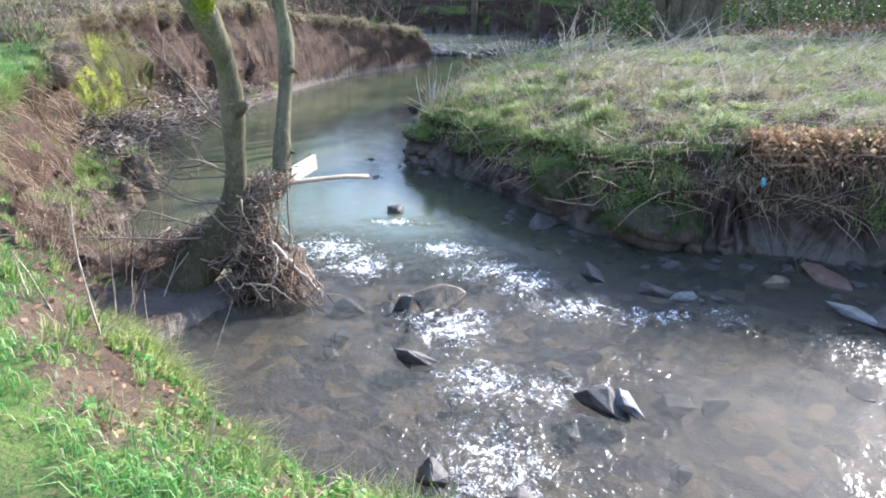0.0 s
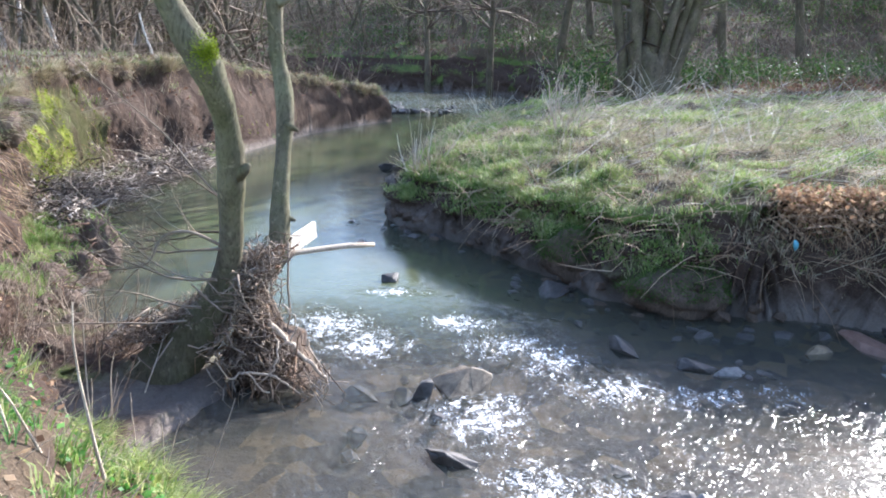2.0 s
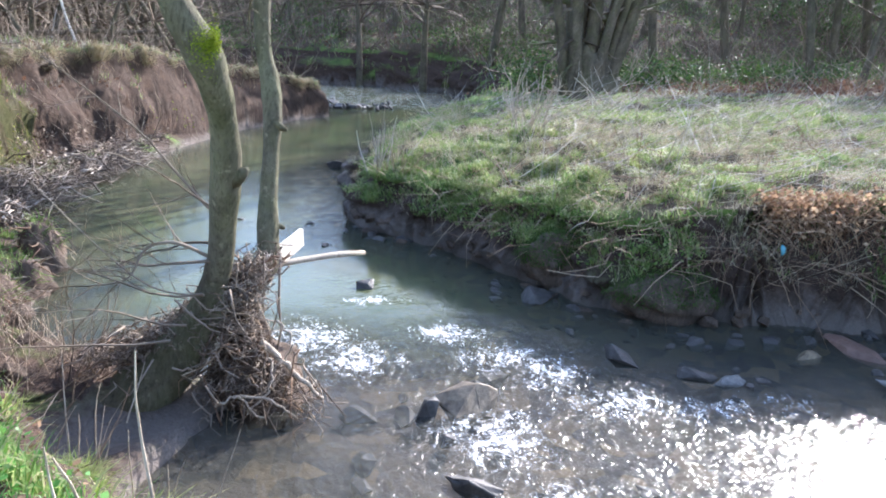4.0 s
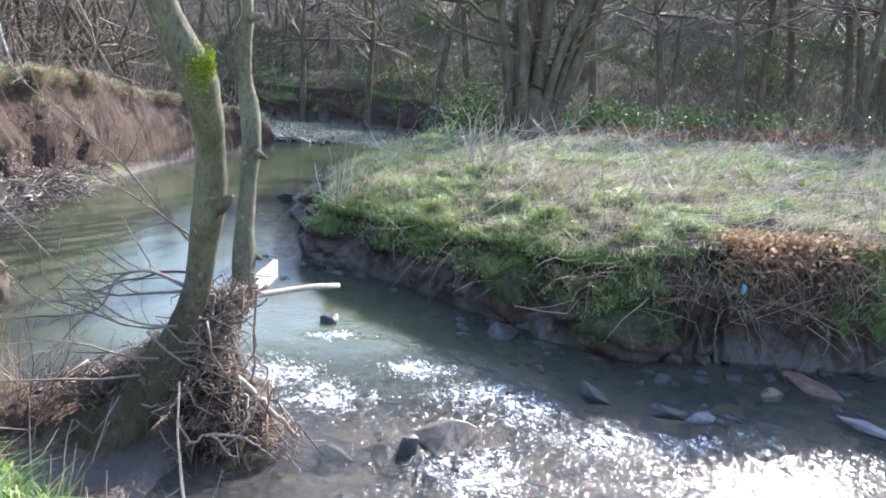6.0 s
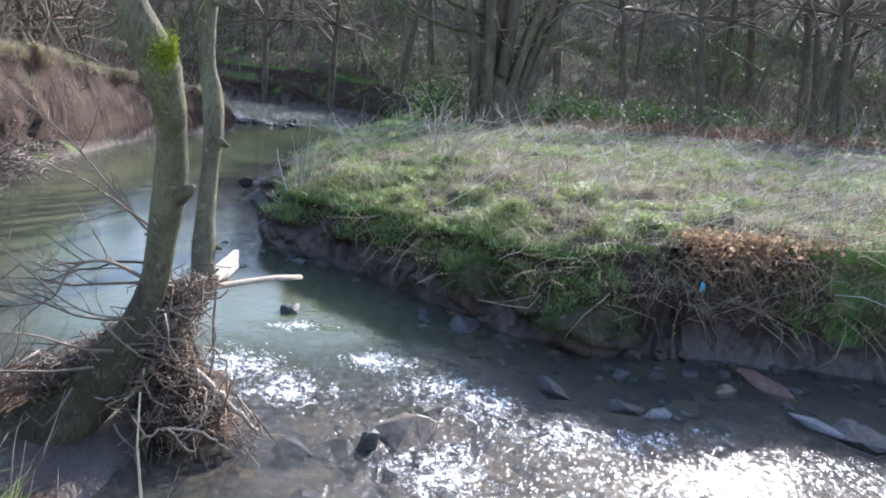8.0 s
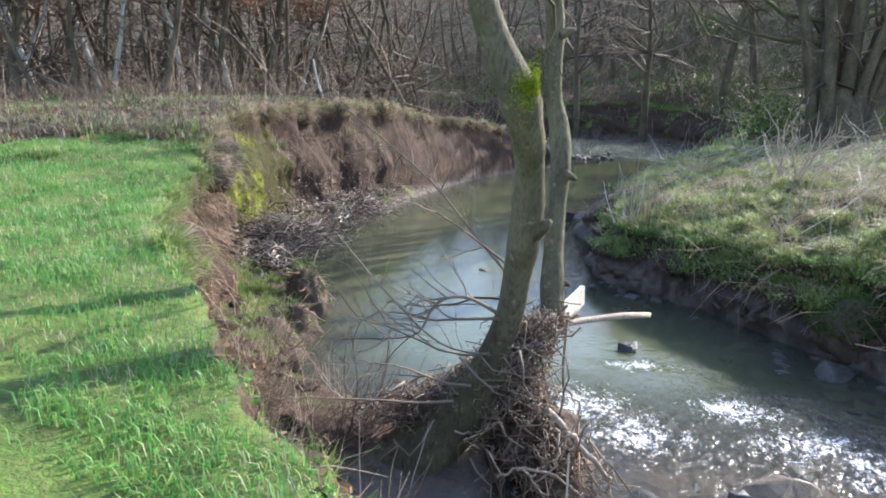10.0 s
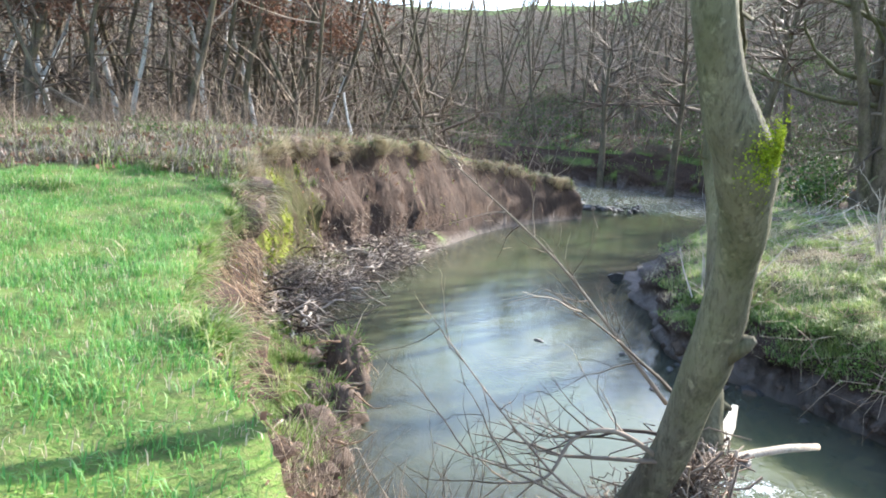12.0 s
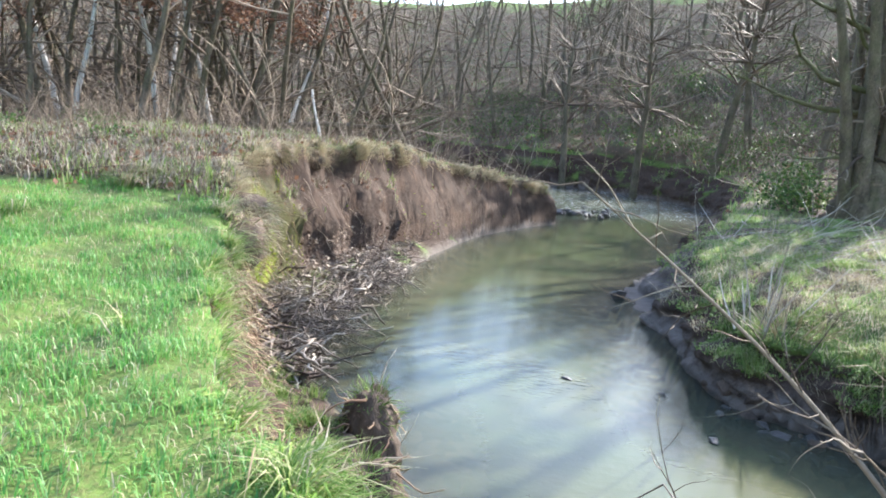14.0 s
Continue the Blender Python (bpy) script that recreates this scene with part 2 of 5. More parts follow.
# mesh helpers
class Geo:
    def __init__(self):
        self.v, self.f = [], []

    def tube(self, path, radii, sides=6, cap=True):
        path = [Vector(p) for p in path]
        n0 = len(self.v)
        side = None
        for i, p in enumerate(path):
            d = (path[min(i + 1, len(path) - 1)] - path[max(i - 1, 0)]).normalized()
            if side is None:
                side = d.orthogonal().normalized()
            side = (side - d * side.dot(d)).normalized()
            up = d.cross(side)
            for j in range(sides):
                a = 2 * math.pi * j / sides
                self.v.append(p + (side * math.cos(a) + up * math.sin(a)) * radii[i])
        for i in range(len(path) - 1):
            for j in range(sides):
                a, b = n0 + i * sides + j, n0 + i * sides + (j + 1) % sides
                self.f.append((a, b, b + sides, a + sides))
        if cap:
            self.f.append(tuple(n0 + j for j in reversed(range(sides))))
            self.f.append(tuple(n0 + (len(path) - 1) * sides + j for j in range(sides)))

    def leaf(self, p, size, rng, up=None):
        d = Vector((rng.gauss(0, 1), rng.gauss(0, 1), rng.gauss(0, 0.6))).normalized()
        s = d.orthogonal().normalized()
        s.rotate(Matrix.Rotation(rng.uniform(0, 6.28), 3, d))
        n = d.cross(s) * size * 0.15
        k = len(self.v)
        self.v += [p, p + d * size * 0.5 + s * size * 0.35 + n, p + d * size, p + d * size * 0.5 - s * size * 0.35 + n]
        self.f += [(k, k + 1, k + 2), (k, k + 2, k + 3)]

    def mesh(self, name, smooth=True):
        m = bpy.data.meshes.new(name)
        m.from_pydata([tuple(v) for v in self.v], [], self.f)
        if smooth:
            m.polygons.foreach_set("use_smooth", [True] * len(m.polygons))
        return m


def part(name, geo, material, parent=None, label="", smooth=True):
    """Links a Geo as one mesh object, under a thing or part where one is given."""
    ob = new(name, geo.mesh(name, smooth))
    ob.data.materials.append(material)
    if parent:
        ob.parent = parent
    if label:
        ob["label"] = label
    return ob


def thing(name, place, label, category, group=""):
    e = new(name)
    e.location = place
    return tagged(e, label, category, group)


def wander(rng, p, d, length, steps, bend, lift=0.0):
    """A crooked line from p along d."""
    p, d, out = Vector(p), Vector(d).normalized(), [Vector(p)]
    for _ in range(steps):
        d = (d + Vector((rng.gauss(0, bend), rng.gauss(0, bend), rng.gauss(0, bend) + lift))).normalized()
        p = p + d * length / steps
        out.append(p.copy())
    return out


def fbm(x, y, z=0.0, octaves=4):
    return noise.fractal(Vector((x, y, z)), 1.0, 2.0, octaves)


# the stream's banks, from downstream to upstream: lip and foot of either side
LEFT_LIP = [(24, -14), (14, -7), (7, -2.5), (3.2, 0.5), (1.0, 2.0), (-0.5, 2.8), (-1.6, 3.6), (-2.6, 4.8), (-3.6, 6.2), (-4.3, 7.2),
            (-4.9, 8.1), (-5.4, 8.9), (-5.9, 9.8), (-6.4, 11), (-6.9, 12.2), (-7.3, 13.8), (-7.8, 15.6), (-8.4, 17.4), (-8.7, 20), (-8.3, 22.8),
            (-6.9, 26.2), (-5.3, 30), (-3.5, 33.6), (-1.9, 36.2), (-4, 39), (-9, 42), (-18, 46), (-60, 54)]
LEFT_FOOT = [(25, -12.5), (14.8, -5.5), (8, -0.5), (4.2, 2.2), (1.6, 3.8), (-0.3, 4.8), (-1.3, 5.5), (-2.3, 6.4), (-3.0, 7.5), (-2.6, 8.6),
             (-2.3, 9.7), (-4.4, 10.4), (-5.1, 11), (-5.2, 12.6), (-5.7, 14), (-6.5, 15.2), (-7.1, 16.4), (-7.1, 18.6), (-6.8, 20.8), (-6.2, 22.8),
             (-5.5, 26.7), (-4.2, 31), (-2.3, 34.6), (-1.3, 36.8), (-3.5, 40), (-9, 43.5), (-18, 47.5), (-60, 56)]
LEFT_TOP = [2.1, 2.1, 2.1, 2.1, 1.95, 1.9, 1.9, 1.95, 2.0, 2.05, 2.1, 2.1, 2.1, 2.1, 2.12, 2.2, 2.5, 2.75, 2.95, 2.9, 2.85, 2.35, 1.95, 1.5, 1.5, 2, 2.3, 2.5]
LEFT_SHELF = [0, 0, 0, 0, 0, 0, 0, 0.1, 0.4, 0.7, 0.75, 0.68, 0.68, 0.72, 0.72, 0.68, 0.65, 0.68, 0.68, 0.6, 0.3, 0.1, 0.1, 0, 0, 0, 0, 0]
RIGHT_FOOT = [(29, -5), (18, 3), (11.5, 8.2), (8, 9.8), (6.2, 10.5), (4.1, 11), (3, 11.2), (2.3, 11.7), (1.7, 12.7), (1.1, 13.7),
              (0.5, 14.7), (-0.2, 15.6), (-0.85, 16.4), (-0.95, 17.3), (-0.9, 18.3), (-0.9, 19.8), (-1.0, 21.4), (-1.0, 23.3), (0, 26), (1.5, 29),
              (3.2, 33), (5, 37.5), (7, 42), (8, 47), (5, 54), (-4, 56), (-16, 58), (-60, 66)]
RIGHT_TOP = [2, 2, 1.95, 1.9, 1.75, 1.6, 1.4, 1.25, 1.2, 1.12, 1.08, 1.02, 1.0, 1.0, 1.05, 1.05, 1.1, 1.2, 1.25, 1.3, 1.3, 1.35, 1.5, 2.0, 2.6, 2.6, 2.6, 2.8]
RIGHT_WIDE = [1, 1, 0.6, 0.4, 0.35, 0.3, 0.3, 0.3, 0.3, 0.3, 0.3, 0.3, 0.3, 0.4, 0.5, 0.7, 1.2, 1.7, 1.5, 1.3, 1.2, 1.2, 1.2, 1.5, 2, 2, 2, 2]


def spline(points, n=10):
    """Catmull-Rom through control rows, n steps a span."""
    p = np.array(points, float).reshape(len(points), -1)
    out = []
    for i in range(len(p) - 1):
        a, b, c, d = p[max(i - 1, 0)], p[i], p[i + 1], p[min(i + 2, len(p) - 1)]
        for t in np.arange(n) / n:
            out.append(0.5 * (2 * b + (c - a) * t + (2 * a - 5 * b + 4 * c - d) * t * t + (3 * b - a - 3 * c + d) * t**3))
    out.append(p[-1])
    return np.array(out)


LL, LF, RF = spline(LEFT_LIP), spline(LEFT_FOOT), spline(RIGHT_FOOT)
LT, LS, RT, RW = (spline(a)[:, 0] for a in (LEFT_TOP, LEFT_SHELF, RIGHT_TOP, RIGHT_WIDE))
NS = len(LL)
tan = np.gradient(RF, axis=0)
tan /= np.linalg.norm(tan, axis=1)[:, None]
inland = np.stack([tan[:, 1], -tan[:, 0]], 1)
RL = RF + inland * RW[:, None]
# small bays and spurs along the edges
for i in range(NS):
    j = (0.24 * fbm(LL[i, 0] * 0.6, LL[i, 1] * 0.6, 3) + (0.08 if i < 140 else 0.0) * fbm(LL[i, 0] * 2.5, LL[i, 1] * 2.5, 3)) * min(1, i / 75)
    LL[i] += (LL[i] - LF[i]) / (np.linalg.norm(LL[i] - LF[i]) + 0.1) * j
    k = 0.22 * fbm(RL[i, 0] * 0.9, RL[i, 1] * 0.9, 7) + 0.12 * fbm(RL[i, 0] * 2.6, RL[i, 1] * 2.6, 7)
    RL[i] += inland[i] * k
    RF[i] += inland[i] * k * 0.6


def inside(poly, pts):
    x, y, c = pts[:, 0], pts[:, 1], np.zeros(len(pts), bool)
    for (x0, y0), (x1, y1) in zip(poly, np.roll(poly, -1, 0)):
        if y0 != y1:
            c ^= ((y0 > y) != (y1 > y)) & (x < (x1 - x0) * (y - y0) / (y1 - y0) + x0)
    return c


LIPS = np.concatenate([LL, RL])
TOPS = np.concatenate([LT, RT])


def top_height(pts):
    """Height of the land away from the banks, and the distance to the nearest lip; the last says which side."""
    z, dist, right = np.zeros(len(pts)), np.zeros(len(pts)), np.zeros(len(pts), bool)
    for a in range(0, len(pts), 4000):
        q = pts[a:a + 4000]
        d2 = ((q[:, None] - LIPS[None]) ** 2).sum(2)
        near = d2.argmin(1)
        w = 1 / (d2 + 0.3) ** 2
        z[a:a + 4000] = (w * TOPS).sum(1) / w.sum(1)
        dist[a:a + 4000], right[a:a + 4000] = np.sqrt(d2.min(1)), near >= NS
    x, y = pts[:, 0], pts[:, 1]
    target = np.interp(y, [18, 34], [1.9, 1.5]) + np.clip((x - 7) * 0.05, 0, 1.6)
    far = np.clip((y - 44) / 6, 0, 1)
    target = target * (1 - far) + 3.0 * far
    grown = 1 - np.exp(-dist / 2.0)
    z = np.where(right, z + (target - z) * grown, z + 0.25 * (1 - np.exp(-dist / 6)))
    hill = 0.87 * y + 0.5 * np.clip(x, -14, None)
    s = np.clip((hill - 50) / 50, 0, 1)
    rise = 18.8 + 2.0 * np.clip((x - 5) / 30, 0, 1)
    z += rise * s ** 1.2 * np.where(right | (y > 46), 1, 0)
    return z, dist, right


def grid(x0, x1, y0, y1, step, hole=None):
    g = np.stack(np.meshgrid(np.arange(x0, x1, step), np.arange(y0, y1, step)), -1).reshape(-1, 2).astype(float)
    g += (np.random.rand(*g.shape) - 0.5) * step * 0.7
    if hole:
        g = g[~((g[:, 0] > hole[0]) & (g[:, 0] < hole[1]) & (g[:, 1] > hole[2]) & (g[:, 1] < hole[3]))]
    return g


def build_ground():
    flat = np.concatenate([grid(-12, 12, -4, 27, 0.2), grid(-40, 46, -16, 74, 0.8, (-12, 12, -4, 27)),
                           grid(-150, 170, -80, 190, 6, (-40, 46, -16, 74)), grid(-1500, 1500, -900, 2100, 110, (-150, 170, -80, 190))])
    bed_poly, lbank, rbank = np.concatenate([LF, RF[::-1]]), np.concatenate([LF, LL[::-1]]), np.concatenate([RF, RL[::-1]])
    flat = flat[~(inside(lbank, flat) | inside(rbank, flat))]
    bed = inside(bed_poly, flat)
    z, dist, right = top_height(flat)
    P, S = [], []
    cut = np.abs(flat[:, 1]) < 2000
    for (x, y), zz, d, r, b in zip(flat, z, dist, right, bed):
        if b:
            h = -0.16 + 0.07 * fbm(x * 1.5, y * 1.5) - (0.35 if 10 < y < 34 and x < 0.5 else 0)
            P.append((x, y, h))
            S.append((0, 0.15, 0, 1))
            continue
        fade = min(1, d / 0.5)
        h = zz + fade * (0.09 * fbm(x * 0.6, y * 0.6) + 0.03 * fbm(x * 3, y * 3) + (0.2 * fbm(x * 1.3, y * 1.3, 8) + 0.13 * fbm(x * 3.3, y * 3.3, 8) if r else 0) + (0.7 * fbm(x * 0.12, y * 0.12, 4) + 0.25 * fbm(x * 0.5, y * 0.5, 2) if 0.87 * y + 0.5 * x > 54 else 0))
        P.append((x, y, h))
        n = fbm(x * 0.35, y * 0.35, 5)
        if r or y > 45:
            green = 0.42 + 0.9 * n - (0.5 if 0.87 * y + 0.5 * x > 42 else 0.2 if 0.87 * y + 0.5 * x > 34 else 0) + (1.2 if 0.87 * y + 0.5 * x > 96 else 0)
            S.append((green, 0.75 - 0.55 * green, 0, 0))
        else:
            wood = min(1, max(0, (y + 0.7 * min(2.5, max(0, -9.3 - x)) - 14.6) / 1.8))
            S.append((1 - 0.75 * wood + 0.3 * n, 0.9 * wood + 0.2 * n, 0.3 * (n > 0.3) * wood, 0))
    rows, low = 18, 5

    stations = []
    cols = np.concatenate([np.arange(0, 60), np.arange(60, 240, 1 / 3), np.arange(240, NS)])

    def along(a, i):
        j = min(int(i), NS - 2)
        return a[j] + (a[j + 1] - a[j]) * (i - j)

    for side in (0, 1):
        for i in cols:
            foot, lip, top = [along(a, i) for a in ((LF, LL, LT) if side == 0 else (RF, RL, RT))]
            shelf = along(LS, i) if side == 0 else (0.35 if along(RW, i) > 1 and 19.5 < foot[1] < 30 else 0.0)
            zs = (0.5 if side == 0 else 0.12) * min(1, shelf / 0.4)
            slump = fbm(foot[0] * 0.45, foot[1] * 0.45, 17)
            steep = 0.8 if side == 0 and i < 74 else 0.5 + 0.45 * max(-0.4, min(1, slump))
            if shelf > 0.2:
                shelf = min(0.86, max(0.25, shelf + 0.05 + 0.2 * fbm(foot[0] * 0.7, foot[1] * 0.7, 23)))
            away = np.array(lip) - foot
            away /= np.linalg.norm(away) + 1e-6
            sloped = side == 0 and i < 74
            if side == 0 and foot[1] > 15:
                top += 0.16 * fbm(lip[0] * 1.1, lip[1] * 1.1, 31) + 0.07 * fbm(lip[0] * 3.5, lip[1] * 3.5, 31)
            if side == 0:
                zs *= (1 + 0.8 * math.exp(-((foot[1] - 10.9) / 0.9) ** 2)) * (1 - 0.8 * math.exp(-((foot[1] - 9.1) / 0.9) ** 2))
            for k in range(rows + 1):
                if shelf < 0.1:
                    g = k / rows
                    f = g ** (1 / steep)
                    h = zs + (top - zs) * g
                elif k < low:
                    f = shelf * k / low
                    h = zs * (k / low) ** 0.4
                else:
                    g = (k - low) / (rows - low)
                    f = shelf + (1 - shelf) * (0.25 * g + 0.75 * g ** (1 / steep))
                    h = zs + (top - zs) * g
                x, y = foot + (lip - foot) * f
                stations.append((x, y))
                mid = math.sin(math.pi * k / rows) ** 0.5 if 0 < k < rows else 0
                under = (0.16 + 0.35 * max(0, fbm(x * 1.2, y * 1.2, 6))) * math.exp(-((h / top - 0.8) / 0.14) ** 2) * (not sloped)
                rib = abs(fbm(x * 0.7, y * 0.7, h * 1.6)) * (not sloped) * (0.3 if side else 1.0)
                push = under + mid * (1.2 if side else 1.0 if y < 22 else 0.5) * (0.14 * (rib - 0.25) + 0.2 * fbm(x * 0.7, y * 0.7, h * 2.6) + 0.18 * fbm(x * 1.3, y * 1.3, h * 4.5) + 0.1 * fbm(x * 3.2, y * 3.2, h * 9))
                P.append((x + away[0] * push, y + away[1] * push, h - 0.05 * (k == 0) + 0.05 * fbm(x * 4, y * 4, h)))
                moss = 1.5 * math.exp(-((y - 17.4) / 2.6) ** 2) * (side == 0 and 0.25 < h < 2.4) * (0.8 + 0.7 * fbm(y * 1.1, 2.2, h * 0.4))
                green = 0.0
                if sloped:
                    green = 0.05 + 0.6 * fbm(x, y, 9)
                elif side == 1:
                    green = 0.25 + 0.5 * fbm(x, y, 1) + 0.4 * (f > 0.85) if h > 0.45 else 0
                elif shelf > 0.25 and f < shelf:
                    green = 0.38 + 0.5 * fbm(x, y, 4)
                bar = side == 1 and shelf > 0.2
                green -= 0.5 * bar
                wet = 1.0 - h / (1.5 if bar else 0.7 if side else 0.35)
                S.append((green if f < 1 else 0.6, 0.1 + 0.35 * (f > 0.9) + (0.35 + 0.4 * fbm(x * 1.3, y * 1.3, 6) if sloped else 0), moss, wet))
    plan = [Vector((p[0], p[1])) for p in P]
    # the plan is joined by the undisplaced places, so that faces stay whole
    plan[len(flat):] = [Vector(p) for p in stations]
    co, _, faces, orig, _, _ = geometry.delaunay_2d_cdt(plan, [], [], 0, 1e-5)
    at = [o[0] for o in orig]
    m = bpy.data.meshes.new("ground")
    m.from_pydata([P[a] for a in at], [], [tuple(f) for f in faces])
    m.polygons.foreach_set("use_smooth", [True] * len(m.polygons))
    col = m.color_attributes.new("surf", "FLOAT_COLOR", "POINT")
    col.data.foreach_set("color", np.array([[min(1, max(0, v)) for v in S[a]] for a in at]).ravel())
    m.materials.append(GROUND)
    ob = new("ground", m)
    return tagged(ob, "grassy stream banks of brown eroded earth", "ground", kind="structure")


ground = build_ground()
GV = np.array([v.co for v in ground.data.vertices])
GF = np.array([p.vertices[:] for p in ground.data.polygons])
GS = np.zeros(len(GV) * 4)
ground.data.color_attributes["surf"].data.foreach_get("color", GS)
GS = GS.reshape(-1, 4)
TREE = BVHTree.FromPolygons(GV.tolist(), GF.tolist())


def drop(x, y):
    """Height of the ground at a place."""
    hit = TREE.ray_cast(Vector((x, y, 200)), Vector((0, 0, -1)))
    return hit[0].z if hit[0] else 0.0


# riffle patches of foam and painted sun glints: x, y, half-widths
FOAM_GLINTS = [(-1.7, 10.7, 0.5, 0.5), (-1.15, 10.1, 0.5, 0.5), (0.05, 10.8, 0.5, 0.3), (0.6, 10.1, 0.6, 0.35), (1.05, 9.7, 0.4, 0.5), (1.6, 8.9, 0.6, 0.35), (2.6, 8.7, 0.9, 0.3),
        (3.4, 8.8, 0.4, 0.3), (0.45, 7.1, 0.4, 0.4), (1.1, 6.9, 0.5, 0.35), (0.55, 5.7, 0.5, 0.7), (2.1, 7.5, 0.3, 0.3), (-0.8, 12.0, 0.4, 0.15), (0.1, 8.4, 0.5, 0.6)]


def build_water():
    n = 85
    fine = np.concatenate([np.arange(0, 30), np.arange(30, 125, 0.25), np.arange(125, NS)])
    k = np.arange(NS)
    A = np.stack([np.interp(fine, k, LF[:, 0]), np.interp(fine, k, LF[:, 1])], 1)
    B = np.stack([np.interp(fine, k, RF[:, 0]), np.interp(fine, k, RF[:, 1])], 1)
    V, F, C = [], [], []
    for a, b in zip(A, B):
        d = (b - a) / np.linalg.norm(b - a)
        a, b = a - d * 0.7, b + d * 0.7
        for j in range(n + 1):
            x, y = a + (b - a) * j / n
            lift = 0.05 * min(1, max(0, (y - 9) / 2)) + 0.22 * min(1, max(0, (y - 41) / 8))
            near = min(1, max(0, (11.8 - y - 0.1 * (x + 1)) / 1.8))
            far = min(1, max(0, (y - 39) / 3))
            patch = fbm(x * 0.7, y * 0.7, 11) if near else 0
            foam_glint = 0.68 * far
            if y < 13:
                foam_glint += max(math.exp(-((x - p) / u / 1.7) ** 2 - ((y - q) / v / 1.7) ** 2) for p, q, u, v in FOAM_GLINTS)
            riffle = 0.03 + near * (0.33 + 0.5 * max(0, patch)) + 0.35 * min(1, foam_glint) + 0.2 * far
            # a sheet of faster, finely rippled water off the far bank
            glide = min(1, 1.6 * math.exp(-((x - 3.5) / 1.5) ** 2 - ((y - 6.5) / 1.7) ** 2))
            riffle *= 1 - 0.72 * glide
            deep = min(1, max(0, (y - 9.5) / 2.5)) * min(1, max(0, 1.3 - abs(j / n - 0.45) * 2.4))
            wave = riffle * (0.022 * fbm(x * 2.6, y * 3.2, 2) + 0.014 * fbm(x * 7, y * 8, 4)) if near else 0
            V.append((x, y, lift + wave))
            C.append((riffle, deep, foam_glint * (1 - 0.8 * glide), glide))
    for i in range(len(A) - 1):
        for j in range(n):
            a = i * (n + 1) + j
            F.append((a, a + 1, a + n + 2, a + n + 1))
    m = bpy.data.meshes.new("water")
    m.from_pydata(V, [], F)
    m.polygons.foreach_set("use_smooth", [True] * len(F))
    m.color_attributes.new("flow", "FLOAT_COLOR", "POINT").data.foreach_set("color", np.array(C).ravel())
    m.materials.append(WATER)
    return tagged(new("water", m), "murky green-brown stream water with bright ripples", "water", kind="structure")


water = build_water()


